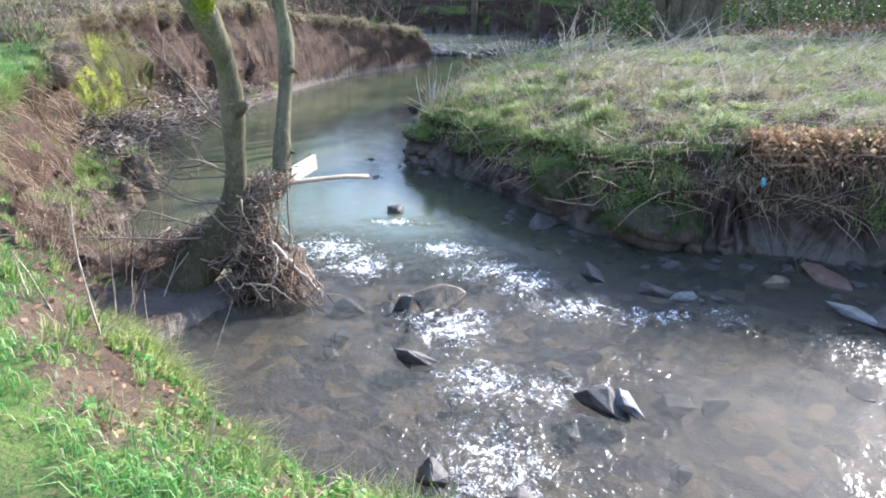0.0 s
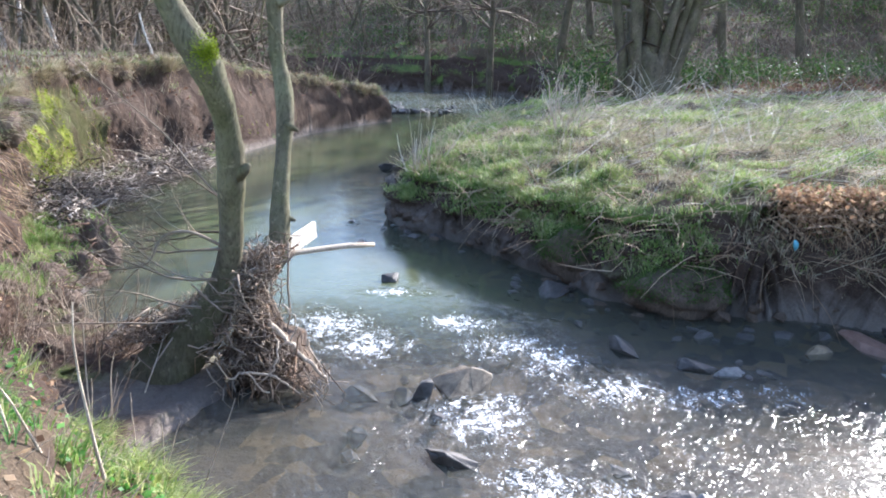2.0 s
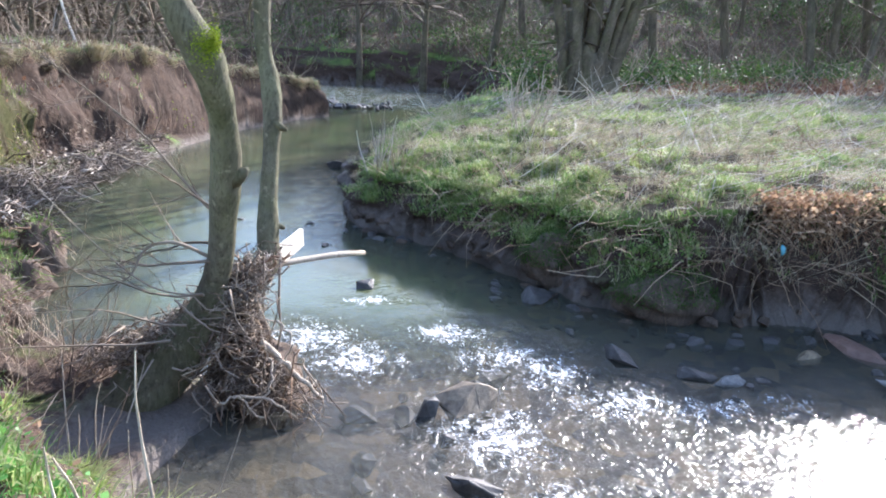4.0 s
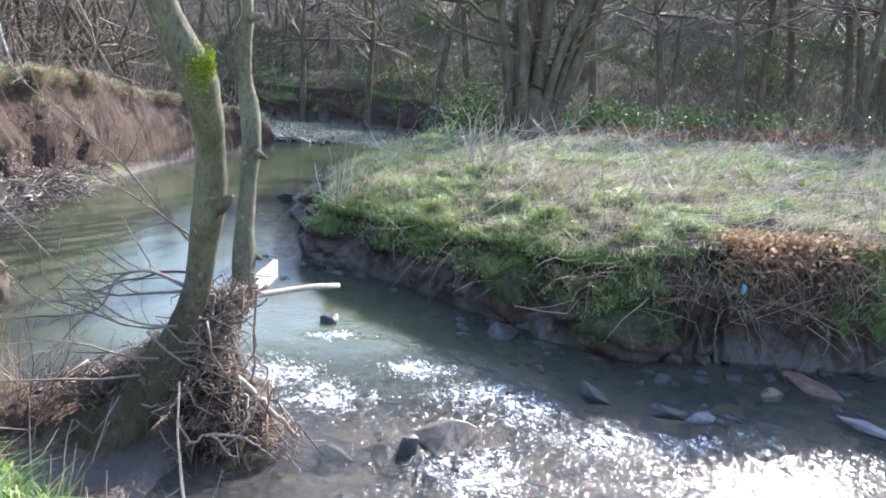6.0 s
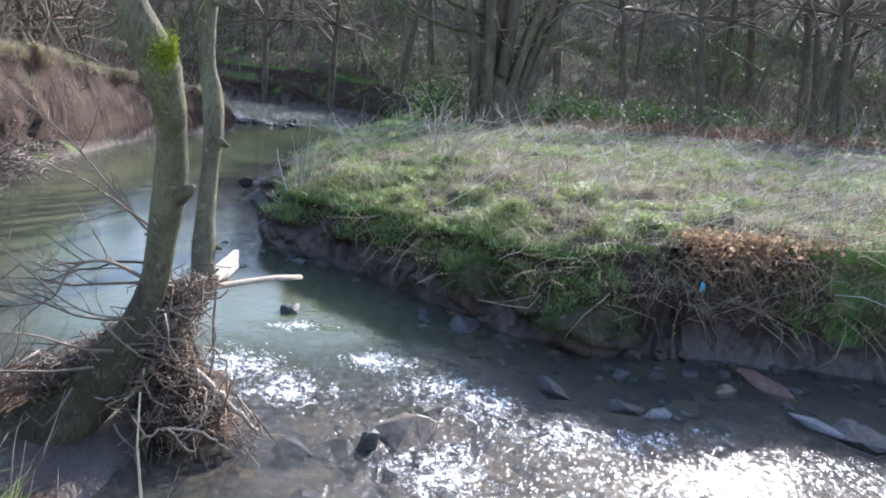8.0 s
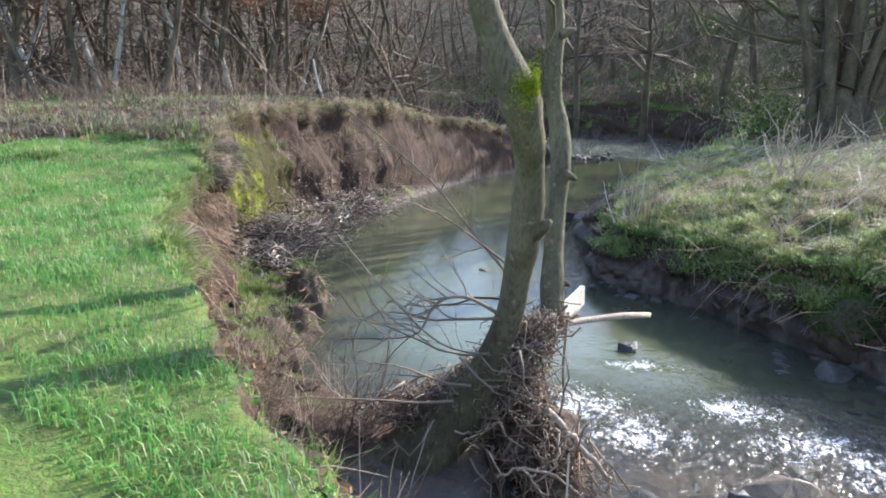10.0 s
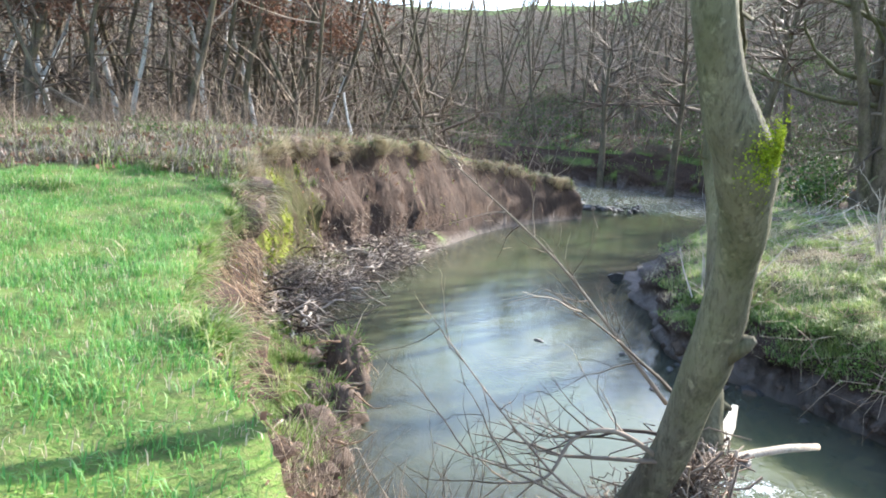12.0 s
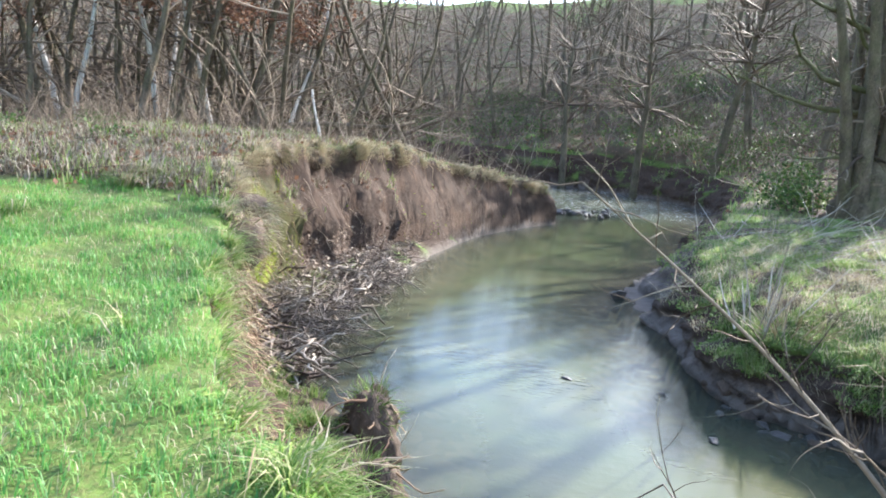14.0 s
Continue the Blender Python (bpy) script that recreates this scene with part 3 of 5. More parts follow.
# the leaning alder with two stems
def alder():
    rng = random.Random(4)
    t = thing("alder_tree", (-3.1, 9.1, 0.2), "leaning grey-green alder with two mossy stems on the stream's edge", "tree")
    o = Vector(t.location)
    g = Geo()
    main = [(-4.0, 8.95, -0.25), (-3.6, 9.05, -0.05), (-3.19, 9.15, 0.2), (-2.92, 9.18, 0.5), (-2.66, 9.18, 0.88), (-2.52, 9.13, 1.25), (-2.42, 9.0, 1.65), (-2.38, 8.88, 2.0), (-2.33, 8.74, 2.38),
            (-2.33, 8.62, 2.75), (-2.36, 8.45, 3.1), (-2.43, 8.31, 3.4), (-2.58, 8.22, 3.7), (-2.72, 8.1, 4.1), (-2.78, 8.1, 4.7), (-2.75, 8.2, 5.4), (-2.6, 8.4, 6.6), (-2.5, 8.6, 8.2), (-2.4, 8.8, 10)]
    rad = [0.3, 0.3, 0.29, 0.26, 0.195, 0.138, 0.12, 0.118, 0.13, 0.12, 0.123, 0.145, 0.115, 0.105, 0.10, 0.095, 0.085, 0.065, 0.03]
    sp, sr = spline(main, 4), spline(rad, 4)[:, 0]
    g.tube([Vector(p) + Vector((fbm(*p), fbm(p[1], p[2], p[0]), 0)) * 0.02 - o for p in sp], [r * (1 + 0.10 * fbm(*(p * 3))) for p, r in zip(sp, sr)], 14)
    trunk = part("trunk", g, BARK, t)
    g = Geo()
    second = [(-2.88, 9.18, 0.55), (-2.42, 9.36, 1.0), (-2.09, 9.6, 1.3), (-2.07, 9.72, 1.6), (-2.07, 9.84, 1.9), (-2.045, 10.0, 2.4), (-2.03, 10.1, 2.75), (-2.06, 10.21, 3.1), (-2.13, 10.29, 3.45), (-2.14, 10.28, 4.1), (-2.24, 10.2, 4.8), (-2.3, 10.3, 6), (-2.2, 10.6, 8.5)]
    rad2 = [0.11, 0.13, 0.13, 0.115, 0.1, 0.09, 0.105, 0.095, 0.08, 0.085, 0.075, 0.06, 0.03]
    sp, sr = spline(second, 4), spline(rad2, 4)[:, 0]
    g.tube([Vector(p) - o for p in sp], [r * (1 + 0.14 * fbm(*(p * 3))) for p, r in zip(sp, sr)], 12)
    part("trunk", g, BARK, t, "thinner second stem with knots and pale scars")
    # knot, crown and low branches
    g = Geo()
    g.tube([Vector((-2.3, 8.72, 2.33)) - o, Vector((-2.19, 8.68, 2.42)) - o, Vector((-2.15, 8.66, 2.45)) - o], [0.085, 0.055, 0.02], 8)
    part("knot", g, BARK, t)
    for a, b, r in (((-2.05, 10.03, 2.7), (-1.88, 10.0, 2.62), 0.055), ((-2.08, 10.22, 3.95), (-1.95, 10.2, 4.0), 0.05), ((-2.08, 9.78, 1.72), (-1.9, 9.74, 1.66), 0.05)):
        g = Geo()
        a, b = Vector(a) - o, Vector(b) - o
        g.tube([a, a.lerp(b, 0.6), b], [r, r * 0.75, r * 0.3], 7)
        part("knot", g, BARK, t)
    g = Geo()
    for k in range(34):
        base = Vector(sp[rng.randrange(42, 49)]) if k % 3 == 0 else Vector(spline(main, 4)[rng.randrange(54, 72)])
        limb(g, rng, base - o, Vector((rng.gauss(0, 1), rng.gauss(0, 1), rng.uniform(0.1, 1.0))), rng.uniform(1.2, 3.0), 0.035, 3, 4, 5)
    part("crown", g, BARK, t)
    for a, d, l, r in (((-2.5, 8.95, 1.55), (-1, -0.1, -0.15), 1.2, 0.017), ((-2.45, 9.0, 1.7), (-1, 0.1, 0.45), 0.9, 0.015), ((-2.6, 8.9, 1.25), (-1, -0.3, 0.0), 1.4, 0.014),
                       ((-2.75, 8.9, 0.95), (-1, -0.4, 0.35), 1.2, 0.013), ((-2.4, 9.1, 1.9), (-0.6, 0.2, 0.9), 1.1, 0.013), ((-2.9, 8.9, 0.8), (-1, -0.2, 0.1), 1.9, 0.013)):
        g = Geo()
        limb(g, rng, Vector(a) - o, Vector(d), l, r, 2)
        part("branch", g, TWIG, t)
    for pts, r in ((((-2.44, 9.3, 1.8), (-2.85, 9.4, 2.25), (-3.2, 9.6, 2.6), (-3.7, 9.7, 3.0), (-4.21, 9.71, 3.38)), 0.016), (((-2.6, 9.0, 1.2), (-3.0, 8.8, 1.35), (-3.4, 8.7, 1.75), (-3.9, 8.75, 2.3)), 0.012),
                   (((-2.5, 9.0, 1.55), (-2.8, 8.85, 1.75), (-3.05, 8.8, 1.7), (-3.2, 8.75, 1.45), (-3.5, 8.7, 1.4)), 0.02)):
        g = Geo()
        line = [Vector(p) - o for p in spline(pts, 5)]
        g.tube(line, [r * (1 - 0.75 * i / len(line)) for i in range(len(line))], 6)
        for q in line[3:]:
            limb(g, rng, q, Vector((rng.gauss(-0.6, 0.6), rng.gauss(0, 0.6), rng.gauss(0.3, 0.7))), rng.uniform(0.3, 0.7), r * 0.35, 1, 3, 4)
        part("branch", g, TWIG, t)
    g = Geo()
    for _ in range(2600):
        a, h = rng.gauss(0.9, 0.45), 3.44 + rng.gauss(0, 0.075)
        c = Vector((-2.45, 8.29 - (h - 3.4) * 0.3, h))
        p = c + Vector((math.sin(a), -math.cos(a), 0)) * rng.uniform(0.14, 0.165)
        g.leaf(p - o, rng.uniform(0.008, 0.02), rng)
    part("moss_patch", g, MOSS, t, "bright green moss cushion on the bend", smooth=False)
    return t


def limb(g, rng, p, d, length, r, depth, sides=5, steps=6):
    """A branch that forks down to twigs."""
    path = wander(rng, p, d, length, steps, 0.16 * (6 / steps) ** 0.5, 0.02)
    g.tube(path, [r * (1 - 0.8 * i / steps) for i in range(steps + 1)], sides, False)
    if depth > 0:
        for k in range(1 + steps // 4, steps):
            if rng.random() < 0.85:
                e = Vector((rng.gauss(0, 1), rng.gauss(0, 1), rng.gauss(0.15, 0.6)))
                limb(g, rng, path[k], (path[k] - path[k - 1]).normalized() + e.normalized() * 0.8, length * rng.uniform(0.35, 0.6), r * 0.5, depth - 1, 3, steps)


alder()


# woodland
def wood_tree(seed, height, r, bark_mat, bare=0.35, lean=0.12, label="", limbs=14):
    """A bare winter tree at the origin: trunk and crown of limbs and twigs."""
    rng = random.Random(seed)
    t = thing("bare_tree", (0, 0, 0), label, "tree", "woodland trees")
    crown = Geo()
    g = Geo()
    h = height * rng.uniform(0.8, 1.05)
    path = wander(rng, (0, 0, -0.3), Vector((rng.gauss(0, lean), rng.gauss(0, lean), 1)), h, 12, 0.075, 0.02)
    rr = r * rng.uniform(0.7, 1.1)
    g.tube(path, [rr * (1.25 if i == 0 else 1 - i / 13) for i in range(13)], 8, False)
    part("trunk", g, bark_mat, t)
    for _ in range(limbs):
        f = rng.uniform(bare, 0.97)
        i = int(f * 12)
        a = rng.uniform(0, 6.28)
        limb(crown, rng, path[i], Vector((math.cos(a), math.sin(a), rng.uniform(-0.1, 0.9))), height * 0.26 * (1.2 - f) + 0.5, rr * 0.3 * (1.15 - f) + 0.012, 2, 3, 3)
    part("crown", crown, TWIG, t)
    return t


def plant_all():
    rng = random.Random(21)
    kinds = [wood_tree(1, 11, 0.125, WOOD_BARK, 0.2, label="slender bare brown tree in the copse"), wood_tree(2, 9, 0.085, WOOD_BARK, 0.12, label="thin bare sapling in the copse", limbs=15),
             wood_tree(3, 13, 0.175, WOOD_BARK, 0.25, label="tall bare tree with rough brown bark"), wood_tree(4, 12, 0.115, BIRCH, 0.4, 0.12, label="pale birch with white bark in the copse"),
             wood_tree(5, 10, 0.075, WOOD_BARK, 0.1, 0.2, label="leaning bare sapling in the copse", limbs=15), wood_tree(6, 14, 0.2, WOOD_BARK, 0.3, label="stout bare tree on the wooded slope", limbs=15),
             wood_tree(7, 17, 0.28, WOOD_BARK, 0.38, 0.06, label="tall bare tree with a dense crown of twigs", limbs=75)]
    used = set()

    def stand(k, x, y, size=1.0):
        m = pose(x, y, drop(x, y), 0, 0, rng.uniform(0, 360))
        if k not in used:
            used.add(k)
            kinds[k].matrix_basis = m @ Matrix.Scale(size, 4)
        else:
            c = copy_thing(kinds[k], m)
            c.scale = (size, size, size)

    far = ([], [], [])

    def stand_far(k, x, y, size):
        # trees too far off to count, gathered into one wood
        m = pose(x, y, drop(x, y), 0, 0, rng.uniform(0, 360)) @ Matrix.Scale(size, 4)
        for c in kinds[k].children:
            co = np.zeros(len(c.data.vertices) * 3)
            c.data.vertices.foreach_get("co", co)
            r = np.array(m)
            far[0].append(co.reshape(-1, 3) @ r[:3, :3].T + r[:3, 3])
            far[1].append([p.vertices[:] for p in c.data.polygons])
            far[2].append(int(c.name.startswith("crown")))

    spots = []
    while len(spots) < 165:
        x, y = rng.uniform(-38, -7), rng.uniform(25, 52)
        if y < 25 + max(0, (x + 17)) * 0.75 or math.dist((x, y), (-9, 42)) < 3 or drop(x, y) < 1.5 or any(math.dist((x, y), s) < 0.8 for s in spots):
            continue
        spots.append((x, y))
        stand(rng.choice((0, 1, 1, 4, 0, 4, 2)), x, y, rng.uniform(0.85, 1.5))
    for x, y in ((-22.0, 30), (-21.1, 30), (-19.6, 32), (-18.3, 30.5), (-16.2, 32.5), (-14.8, 34), (-12.2, 34.5), (-24.5, 31), (-17.4, 36)):
        stand(3, x, y, rng.uniform(0.9, 1.15))
    n = 0
    while n < 215:
        x, y = rng.uniform(-45, 75), rng.uniform(54, 80) if n < 52 else rng.uniform(74, 112)
        if 0.87 * y + 0.5 * x < 54 or drop(x, y) < 2.5:
            continue
        n += 1
        (stand if n <= 52 else stand_far)(rng.choice((0, 2, 2, 5, 4, 1, 0)), x, y, rng.uniform(0.8, 1.25))
    n = 0
    while n < 70:
        x, y = rng.uniform(-60, 6), rng.uniform(60, 78)
        n += 1
        stand_far(rng.choice((0, 2, 4, 1, 5)), x, y, rng.uniform(0.9, 1.3))
    for x, y, k, s in ((28, 35, 6, 1.05), (28.9, 35.8, 5, 1.35), (30, 35, 6, 1.1), (22, 44, 6, 1.1), (17, 43, 6, 1.1), (35, 42, 6, 1.1), (26, 50, 5, 1), (14, 48, 6, 1.1), (24, 39, 6, 1.0), (31, 39, 6, 1.15), (44, 40, 5, 1.1), (9, 50, 6, 1.1),
                       (20, 52, 6, 1.1), (36, 36, 6, 1.15), (38, 33, 6, 1.1), (34, 29, 6, 1.1), (41, 30, 5, 1.5), (33, 33, 6, 1.0), (12, 53, 6, 1.1), (5, 52, 6, 1.0), (1, 55, 6, 1.0), (25, 36.5, 5, 1.0), (26.5, 41, 6, 1.0), (33, 38.5, 2, 1.2), (39, 38, 6, 1.2), (31, 44, 6, 1.2)):
        stand(k, x, y, s)
    V, F, M, base = np.concatenate(far[0]), [], [], 0
    for v, f, k in zip(*far):
        F += [tuple(i + base for i in q) for q in f]
        M += [k] * len(f)
        base += len(v)
    m = bpy.data.meshes.new("far_woods")
    m.from_pydata(V.tolist(), [], F)
    m.materials.append(WOOD_BARK)
    m.materials.append(TWIG)
    m.polygons.foreach_set("material_index", M)
    tagged(new("far_woods", m), "bare winter woodland along the top of the far slope", "woods", kind="stuff")


def coppiced_alder(x, y):
    """A broad stool from which many thick stems fan out, with long low limbs."""
    rng = random.Random(9)
    t = thing("coppiced_alder", (x, y, drop(x, y)), "many-stemmed old alder with low mossy limbs beside the stream", "tree")
    bm = bmesh.new()
    bmesh.ops.create_icosphere(bm, subdivisions=4, radius=1)
    for v in bm.verts:
        w = 1.25 - 0.3 * v.co.z if v.co.z < 0 else 1.0 + 0.35 * v.co.z
        p = Vector((v.co.x * 1.05 * w, v.co.y * 0.85 * w, v.co.z * 1.5 + 0.7))
        q = v.co * 1.6
        v.co = p * (1 + 0.2 * fbm(q.x * 2, q.y * 2, q.z * 0.5) + 0.1 * fbm(q.x * 5, q.y * 5, q.z * 2))
    m = bpy.data.meshes.new("stool")
    bm.to_mesh(m)
    bm.free()
    m.polygons.foreach_set("use_smooth", [True] * len(m.polygons))
    m.materials.append(WOOD_BARK)
    new("stool", m).parent = t
    crown = Geo()
    for k in range(14):
        g = Geo()
        a = 6.283 * k / 14 + rng.uniform(-0.2, 0.2)
        f = rng.uniform(0.35, 1.0)
        base = Vector((math.cos(a) * 1.15 * f, math.sin(a) * 0.7 * f, 0.3))
        path = wander(rng, base, Vector((math.cos(a) * 0.24 * f, math.sin(a) * 0.25 * f, 1)), rng.uniform(12, 16), 14, 0.05, 0.02)
        r = rng.uniform(0.2, 0.38)
        g.tube(path, [r * (1.2 if i == 0 else 1 - i / 15.5) for i in range(15)], 9, False)
        part("trunk", g, WOOD_BARK, t)
        for _ in range(11):
            i = rng.randrange(2, 14)
            b = rng.uniform(0, 6.283)
            limb(crown, rng, path[i], Vector((math.cos(b), math.sin(b), rng.uniform(0.0, 0.9))), rng.uniform(1.0, 3.0), r * 0.25, 2, 3, 4)
    tagged(part("crown", crown, TWIG, t), kind="stuff")
    for h, d, l, r in ((2.2, (-1, -0.25, -0.05), 3.2, 0.10), (3.6, (-1, 0.1, 0.12), 5.5, 0.12), (4.4, (-1, -0.3, 0.2), 6.5, 0.13), (5.2, (-0.9, -0.5, 0.1), 5.0, 0.10), (3.0, (0.9, -0.5, 0.25), 4.0, 0.10), (4.6, (1, -0.3, 0.3), 5.0, 0.10),
                       (6.0, (-1, -0.1, 0.15), 6.0, 0.12), (1.7, (-0.8, -0.6, 0.0), 2.2, 0.07)):
        g = Geo()
        line = wander(rng, (0.25 * d[0], 0.2 * d[1], h), Vector(d), l, 9, 0.16, 0.01)
        g.tube(line, [r * (1 - 0.085 * i) for i in range(10)], 7, False)
        for q in line[2:]:
            for _ in range(2):
                limb(g, rng, q, Vector((rng.gauss(-0.2, 0.7), rng.gauss(0, 0.7), rng.gauss(0.3, 0.6))), rng.uniform(0.5, 1.5), r * 0.22, 1, 3, 4)
        part("limb", g, MOSSY_BARK, t, "low limb greened by moss")


plant_all()
coppiced_alder(9.6, 33.5)


# driftwood, stumps and stones
def stick(g, rng, a, b, r, bend=0.06, sides=5):
    a, b = Vector(a), Vector(b)
    n = 5
    l = (b - a).length
    path = [a.lerp(b, i / n) + Vector((rng.gauss(0, bend), rng.gauss(0, bend), rng.gauss(0, bend))) * l * (0 < i < n) for i in range(n + 1)]
    g.tube(path, [r * (1 - 0.09 * i) * rng.uniform(0.85, 1.15) for i in range(n + 1)], sides)


def driftwood(place, label, spread, count, seed, lengths, radii, tilt, material=DRIFT, height=0.5, fine=0):
    """A wrack of sticks heaped over an oval of ground."""
    rng = random.Random(seed)
    t = thing("driftwood_pile", place, label, "driftwood", "flood driftwood")
    o = Vector(place)
    for k in range(count):
        g = Geo()
        u, v = rng.gauss(0, 0.5), rng.gauss(0, 0.5)
        c = Vector((spread[0] * u + spread[2] * v, spread[1] * v, 0))
        low = drop(o.x + c.x, o.y + c.y)
        if low > 1.0:
            c.x += 0.9
            low = min(0.7, drop(o.x + c.x, o.y + c.y))
        c.z = max(0.0, low - o.z) + abs(rng.gauss(0, 0.4)) * height * math.exp(-u * u - v * v)
        d = Vector((rng.gauss(0, 1) + tilt[0], rng.gauss(0, 1) + tilt[1], rng.gauss(0, 0.3) + tilt[2])).normalized()
        l = rng.uniform(*lengths)
        stick(g, rng, c - d * l / 2, c + d * l / 2, rng.uniform(*radii))
        part("stick", g, material, t)
    if fine:
        g = Geo()
        for k in range(fine):
            u, v = rng.gauss(0, 0.55), rng.gauss(0, 0.55)
            c = Vector((spread[0] * u + spread[2] * v, spread[1] * v, 0))
            low = drop(o.x + c.x, o.y + c.y)
            if low > 1.0:
                continue
            c.z = max(0.0, low - o.z) + abs(rng.gauss(0, 0.35)) * height * math.exp(-u * u - v * v)
            d = Vector((rng.gauss(0, 1) + tilt[0], rng.gauss(0, 1) + tilt[1], rng.gauss(0, 0.35) + tilt[2])).normalized()
            l = rng.uniform(0.1, 0.4)
            stick(g, rng, c - d * l / 2, c + d * l / 2, rng.uniform(0.003, 0.008), 0.08, 3)
        tagged(part("twig_mat", g, material, t), kind="stuff")
    return t


def alder_wrack():
    """Sticks and roots packed against the alder, down to the water."""
    rng = random.Random(12)
    t = thing("driftwood_pile", (-2.2, 9.3, 0.0), "flood-packed sticks and roots heaped against the leaning alder", "driftwood", "flood driftwood")
    o = Vector(t.location)
    # a mound of earth and roots at the water's edge
    bm = bmesh.new()
    bmesh.ops.create_icosphere(bm, subdivisions=4, radius=1)
    for v in bm.verts:
        taper = 1.05 - 0.75 * max(0, v.co.z)
        p = Vector((v.co.x * 0.52 * taper - 0.3 * max(0, v.co.z), v.co.y * 0.42 * taper, max(-0.25, v.co.z * 1.05)))
        v.co = p * (1 + 0.3 * fbm(p.x * 3, p.y * 3, p.z * 3) + 0.12 * fbm(p.x * 11, p.y * 11, p.z * 11))
    m = bpy.data.meshes.new("root_mound")
    bm.to_mesh(m)
    bm.free()
    m.polygons.foreach_set("use_smooth", [True] * len(m.polygons))
    m.materials.append(MUD)
    mound = new("root_mound", m)
    mound.parent, mound.location = t, (0.12, 0.1, 0.0)

    def heap(z):
        return np.interp(z, (0.1, 0.4, 0.8, 1.4), (-2.65, -2.75, -2.65, -2.4)), np.interp(z, (0.1, 0.4, 0.8, 1.4), (-1.5, -1.82, -2.12, -1.98))

    # the slope of sticks from the stems down to the left bank and to the water
    for k in range(280):
        g = Geo()
        f = rng.random()
        if k < 165:
            top = Vector((-2.12 + rng.gauss(0, 0.13), 9.42 + rng.gauss(0, 0.15), 1.5 - abs(rng.gauss(0, 0.12))))
            low = Vector((-3.55 + rng.gauss(0, 0.2), 9.2 + rng.gauss(0, 0.16), 0.5 + rng.gauss(0, 0.08)))
            c = top.lerp(low, f ** 1.3) + Vector((0, 0, -0.14 * math.sin(3.14 * f)))
            d = (low - top).normalized() * 1.4 + Vector((rng.gauss(0, 0.45), rng.gauss(0, 0.45), rng.gauss(0, 0.35)))
            l = rng.uniform(0.2, 0.75)
        else:
            z = 0.05 + 1.3 * f ** 1.2
            c = Vector((rng.uniform(*heap(z)), 9.2 - 0.3 * (1 - z / 1.4) + rng.gauss(0, 0.12), z))
            d = Vector((0.45, -0.25, -0.9)) + Vector((rng.gauss(0, 0.7), rng.gauss(0, 0.5), rng.gauss(0, 0.5)))
            l = rng.uniform(0.25, 0.85)
        d.normalize()
        stick(g, rng, c - d * l / 2 - o, c + d * l / 2 - o, rng.uniform(0.004, 0.012), 0.10)
        part("stick", g, ROOT if k % 4 == 0 else DRY_STICK, t)
    g = Geo()
    for k in range(1700):
        f = rng.random()
        if k % 3:
            c = Vector((-2.12, 9.35, 1.45)).lerp(Vector((-3.55, 9.2, 0.5)), f) + Vector((rng.gauss(0, 0.1), rng.gauss(0, 0.14), rng.gauss(0, 0.06) - 0.14 * math.sin(3.14 * f)))
        else:
            z = 0.05 + 1.35 * f
            c = Vector((rng.uniform(*heap(z)), 9.2 - 0.3 * (1 - z / 1.4) + rng.gauss(0, 0.13), z))
        d = Vector((rng.gauss(0, 1), rng.gauss(0, 1), rng.gauss(-0.3, 0.7))).normalized()
        l = rng.uniform(0.08, 0.3)
        stick(g, rng, c - d * l / 2 - o, c + d * l / 2 - o, rng.uniform(0.003, 0.007), 0.1, 3)
    tagged(part("twig_mat", g, DRY_STICK, t), kind="stuff")
    # pale thick roots reaching to the water
    for a, b, c, r in (((-2.1, 9.05, 0.72), (-1.85, 8.95, 0.5), (-1.5, 8.95, 0.12), 0.035), ((-2.35, 8.75, 0.3), (-2.0, 8.7, 0.25), (-1.75, 8.7, 0.08), 0.016), ((-1.95, 9.0, 0.95), (-1.8, 8.95, 0.75), (-1.88, 8.95, 0.55), 0.014),
                       ((-2.5, 8.7, 0.22), (-2.3, 8.7, 0.3), (-2.05, 8.65, 0.1), 0.014), ((-2.0, 8.9, 0.6), (-2.0, 8.75, 0.4), (-2.2, 8.7, 0.15), 0.014)):
        g = Geo()
        sp = spline([a, b, c], 6)
        g.tube([Vector(p) + Vector((rng.gauss(0, 0.012), 0, rng.gauss(0, 0.012))) - o for p in sp], [r * (1 - 0.04 * i) for i in range(len(sp))], 7)
        part("root", g, PALE_ROOT, t, "pale weathered root")
    # split plank and long stick on top
    bm = bmesh.new()
    bmesh.ops.create_cube(bm, size=1)
    bmesh.ops.subdivide_edges(bm, edges=bm.edges[:], cuts=3, use_grid_fill=True)
    for v in bm.verts:
        v.co = Vector((v.co.x * 0.75, v.co.y * 0.19 * (1 + 0.12 * v.co.x), v.co.z * 0.045))
        v.co += Vector((0.05 * fbm(v.co.y * 20, 1, 2), 0.012 * fbm(v.co.x * 9, v.co.y * 9, 3), 0.008 * fbm(v.co.x * 12, v.co.y * 12)))
    m = bpy.data.meshes.new("plank")
    bm.to_mesh(m)
    bm.free()
    m.materials.append(PALE_WOOD)
    p = new("plank", m)
    p.matrix_world = look((-1.9, 9.85, 1.40), (-1.55, 10.6, 1.52)) @ pose(0, 0, 0, 0, 90, 0) @ pose(0, 0, 0, 0, 0, 0)
    tagged(p, "pale split plank caught in the driftwood by the alder", "plank")
    g = Geo()
    sp = [Vector((-2.3, 9.35, 1.33)), Vector((-1.95, 9.65, 1.31)), Vector((-1.65, 9.9, 1.29)), Vector((-1.35, 10.1, 1.28)), Vector((-1.06, 10.3, 1.24))]
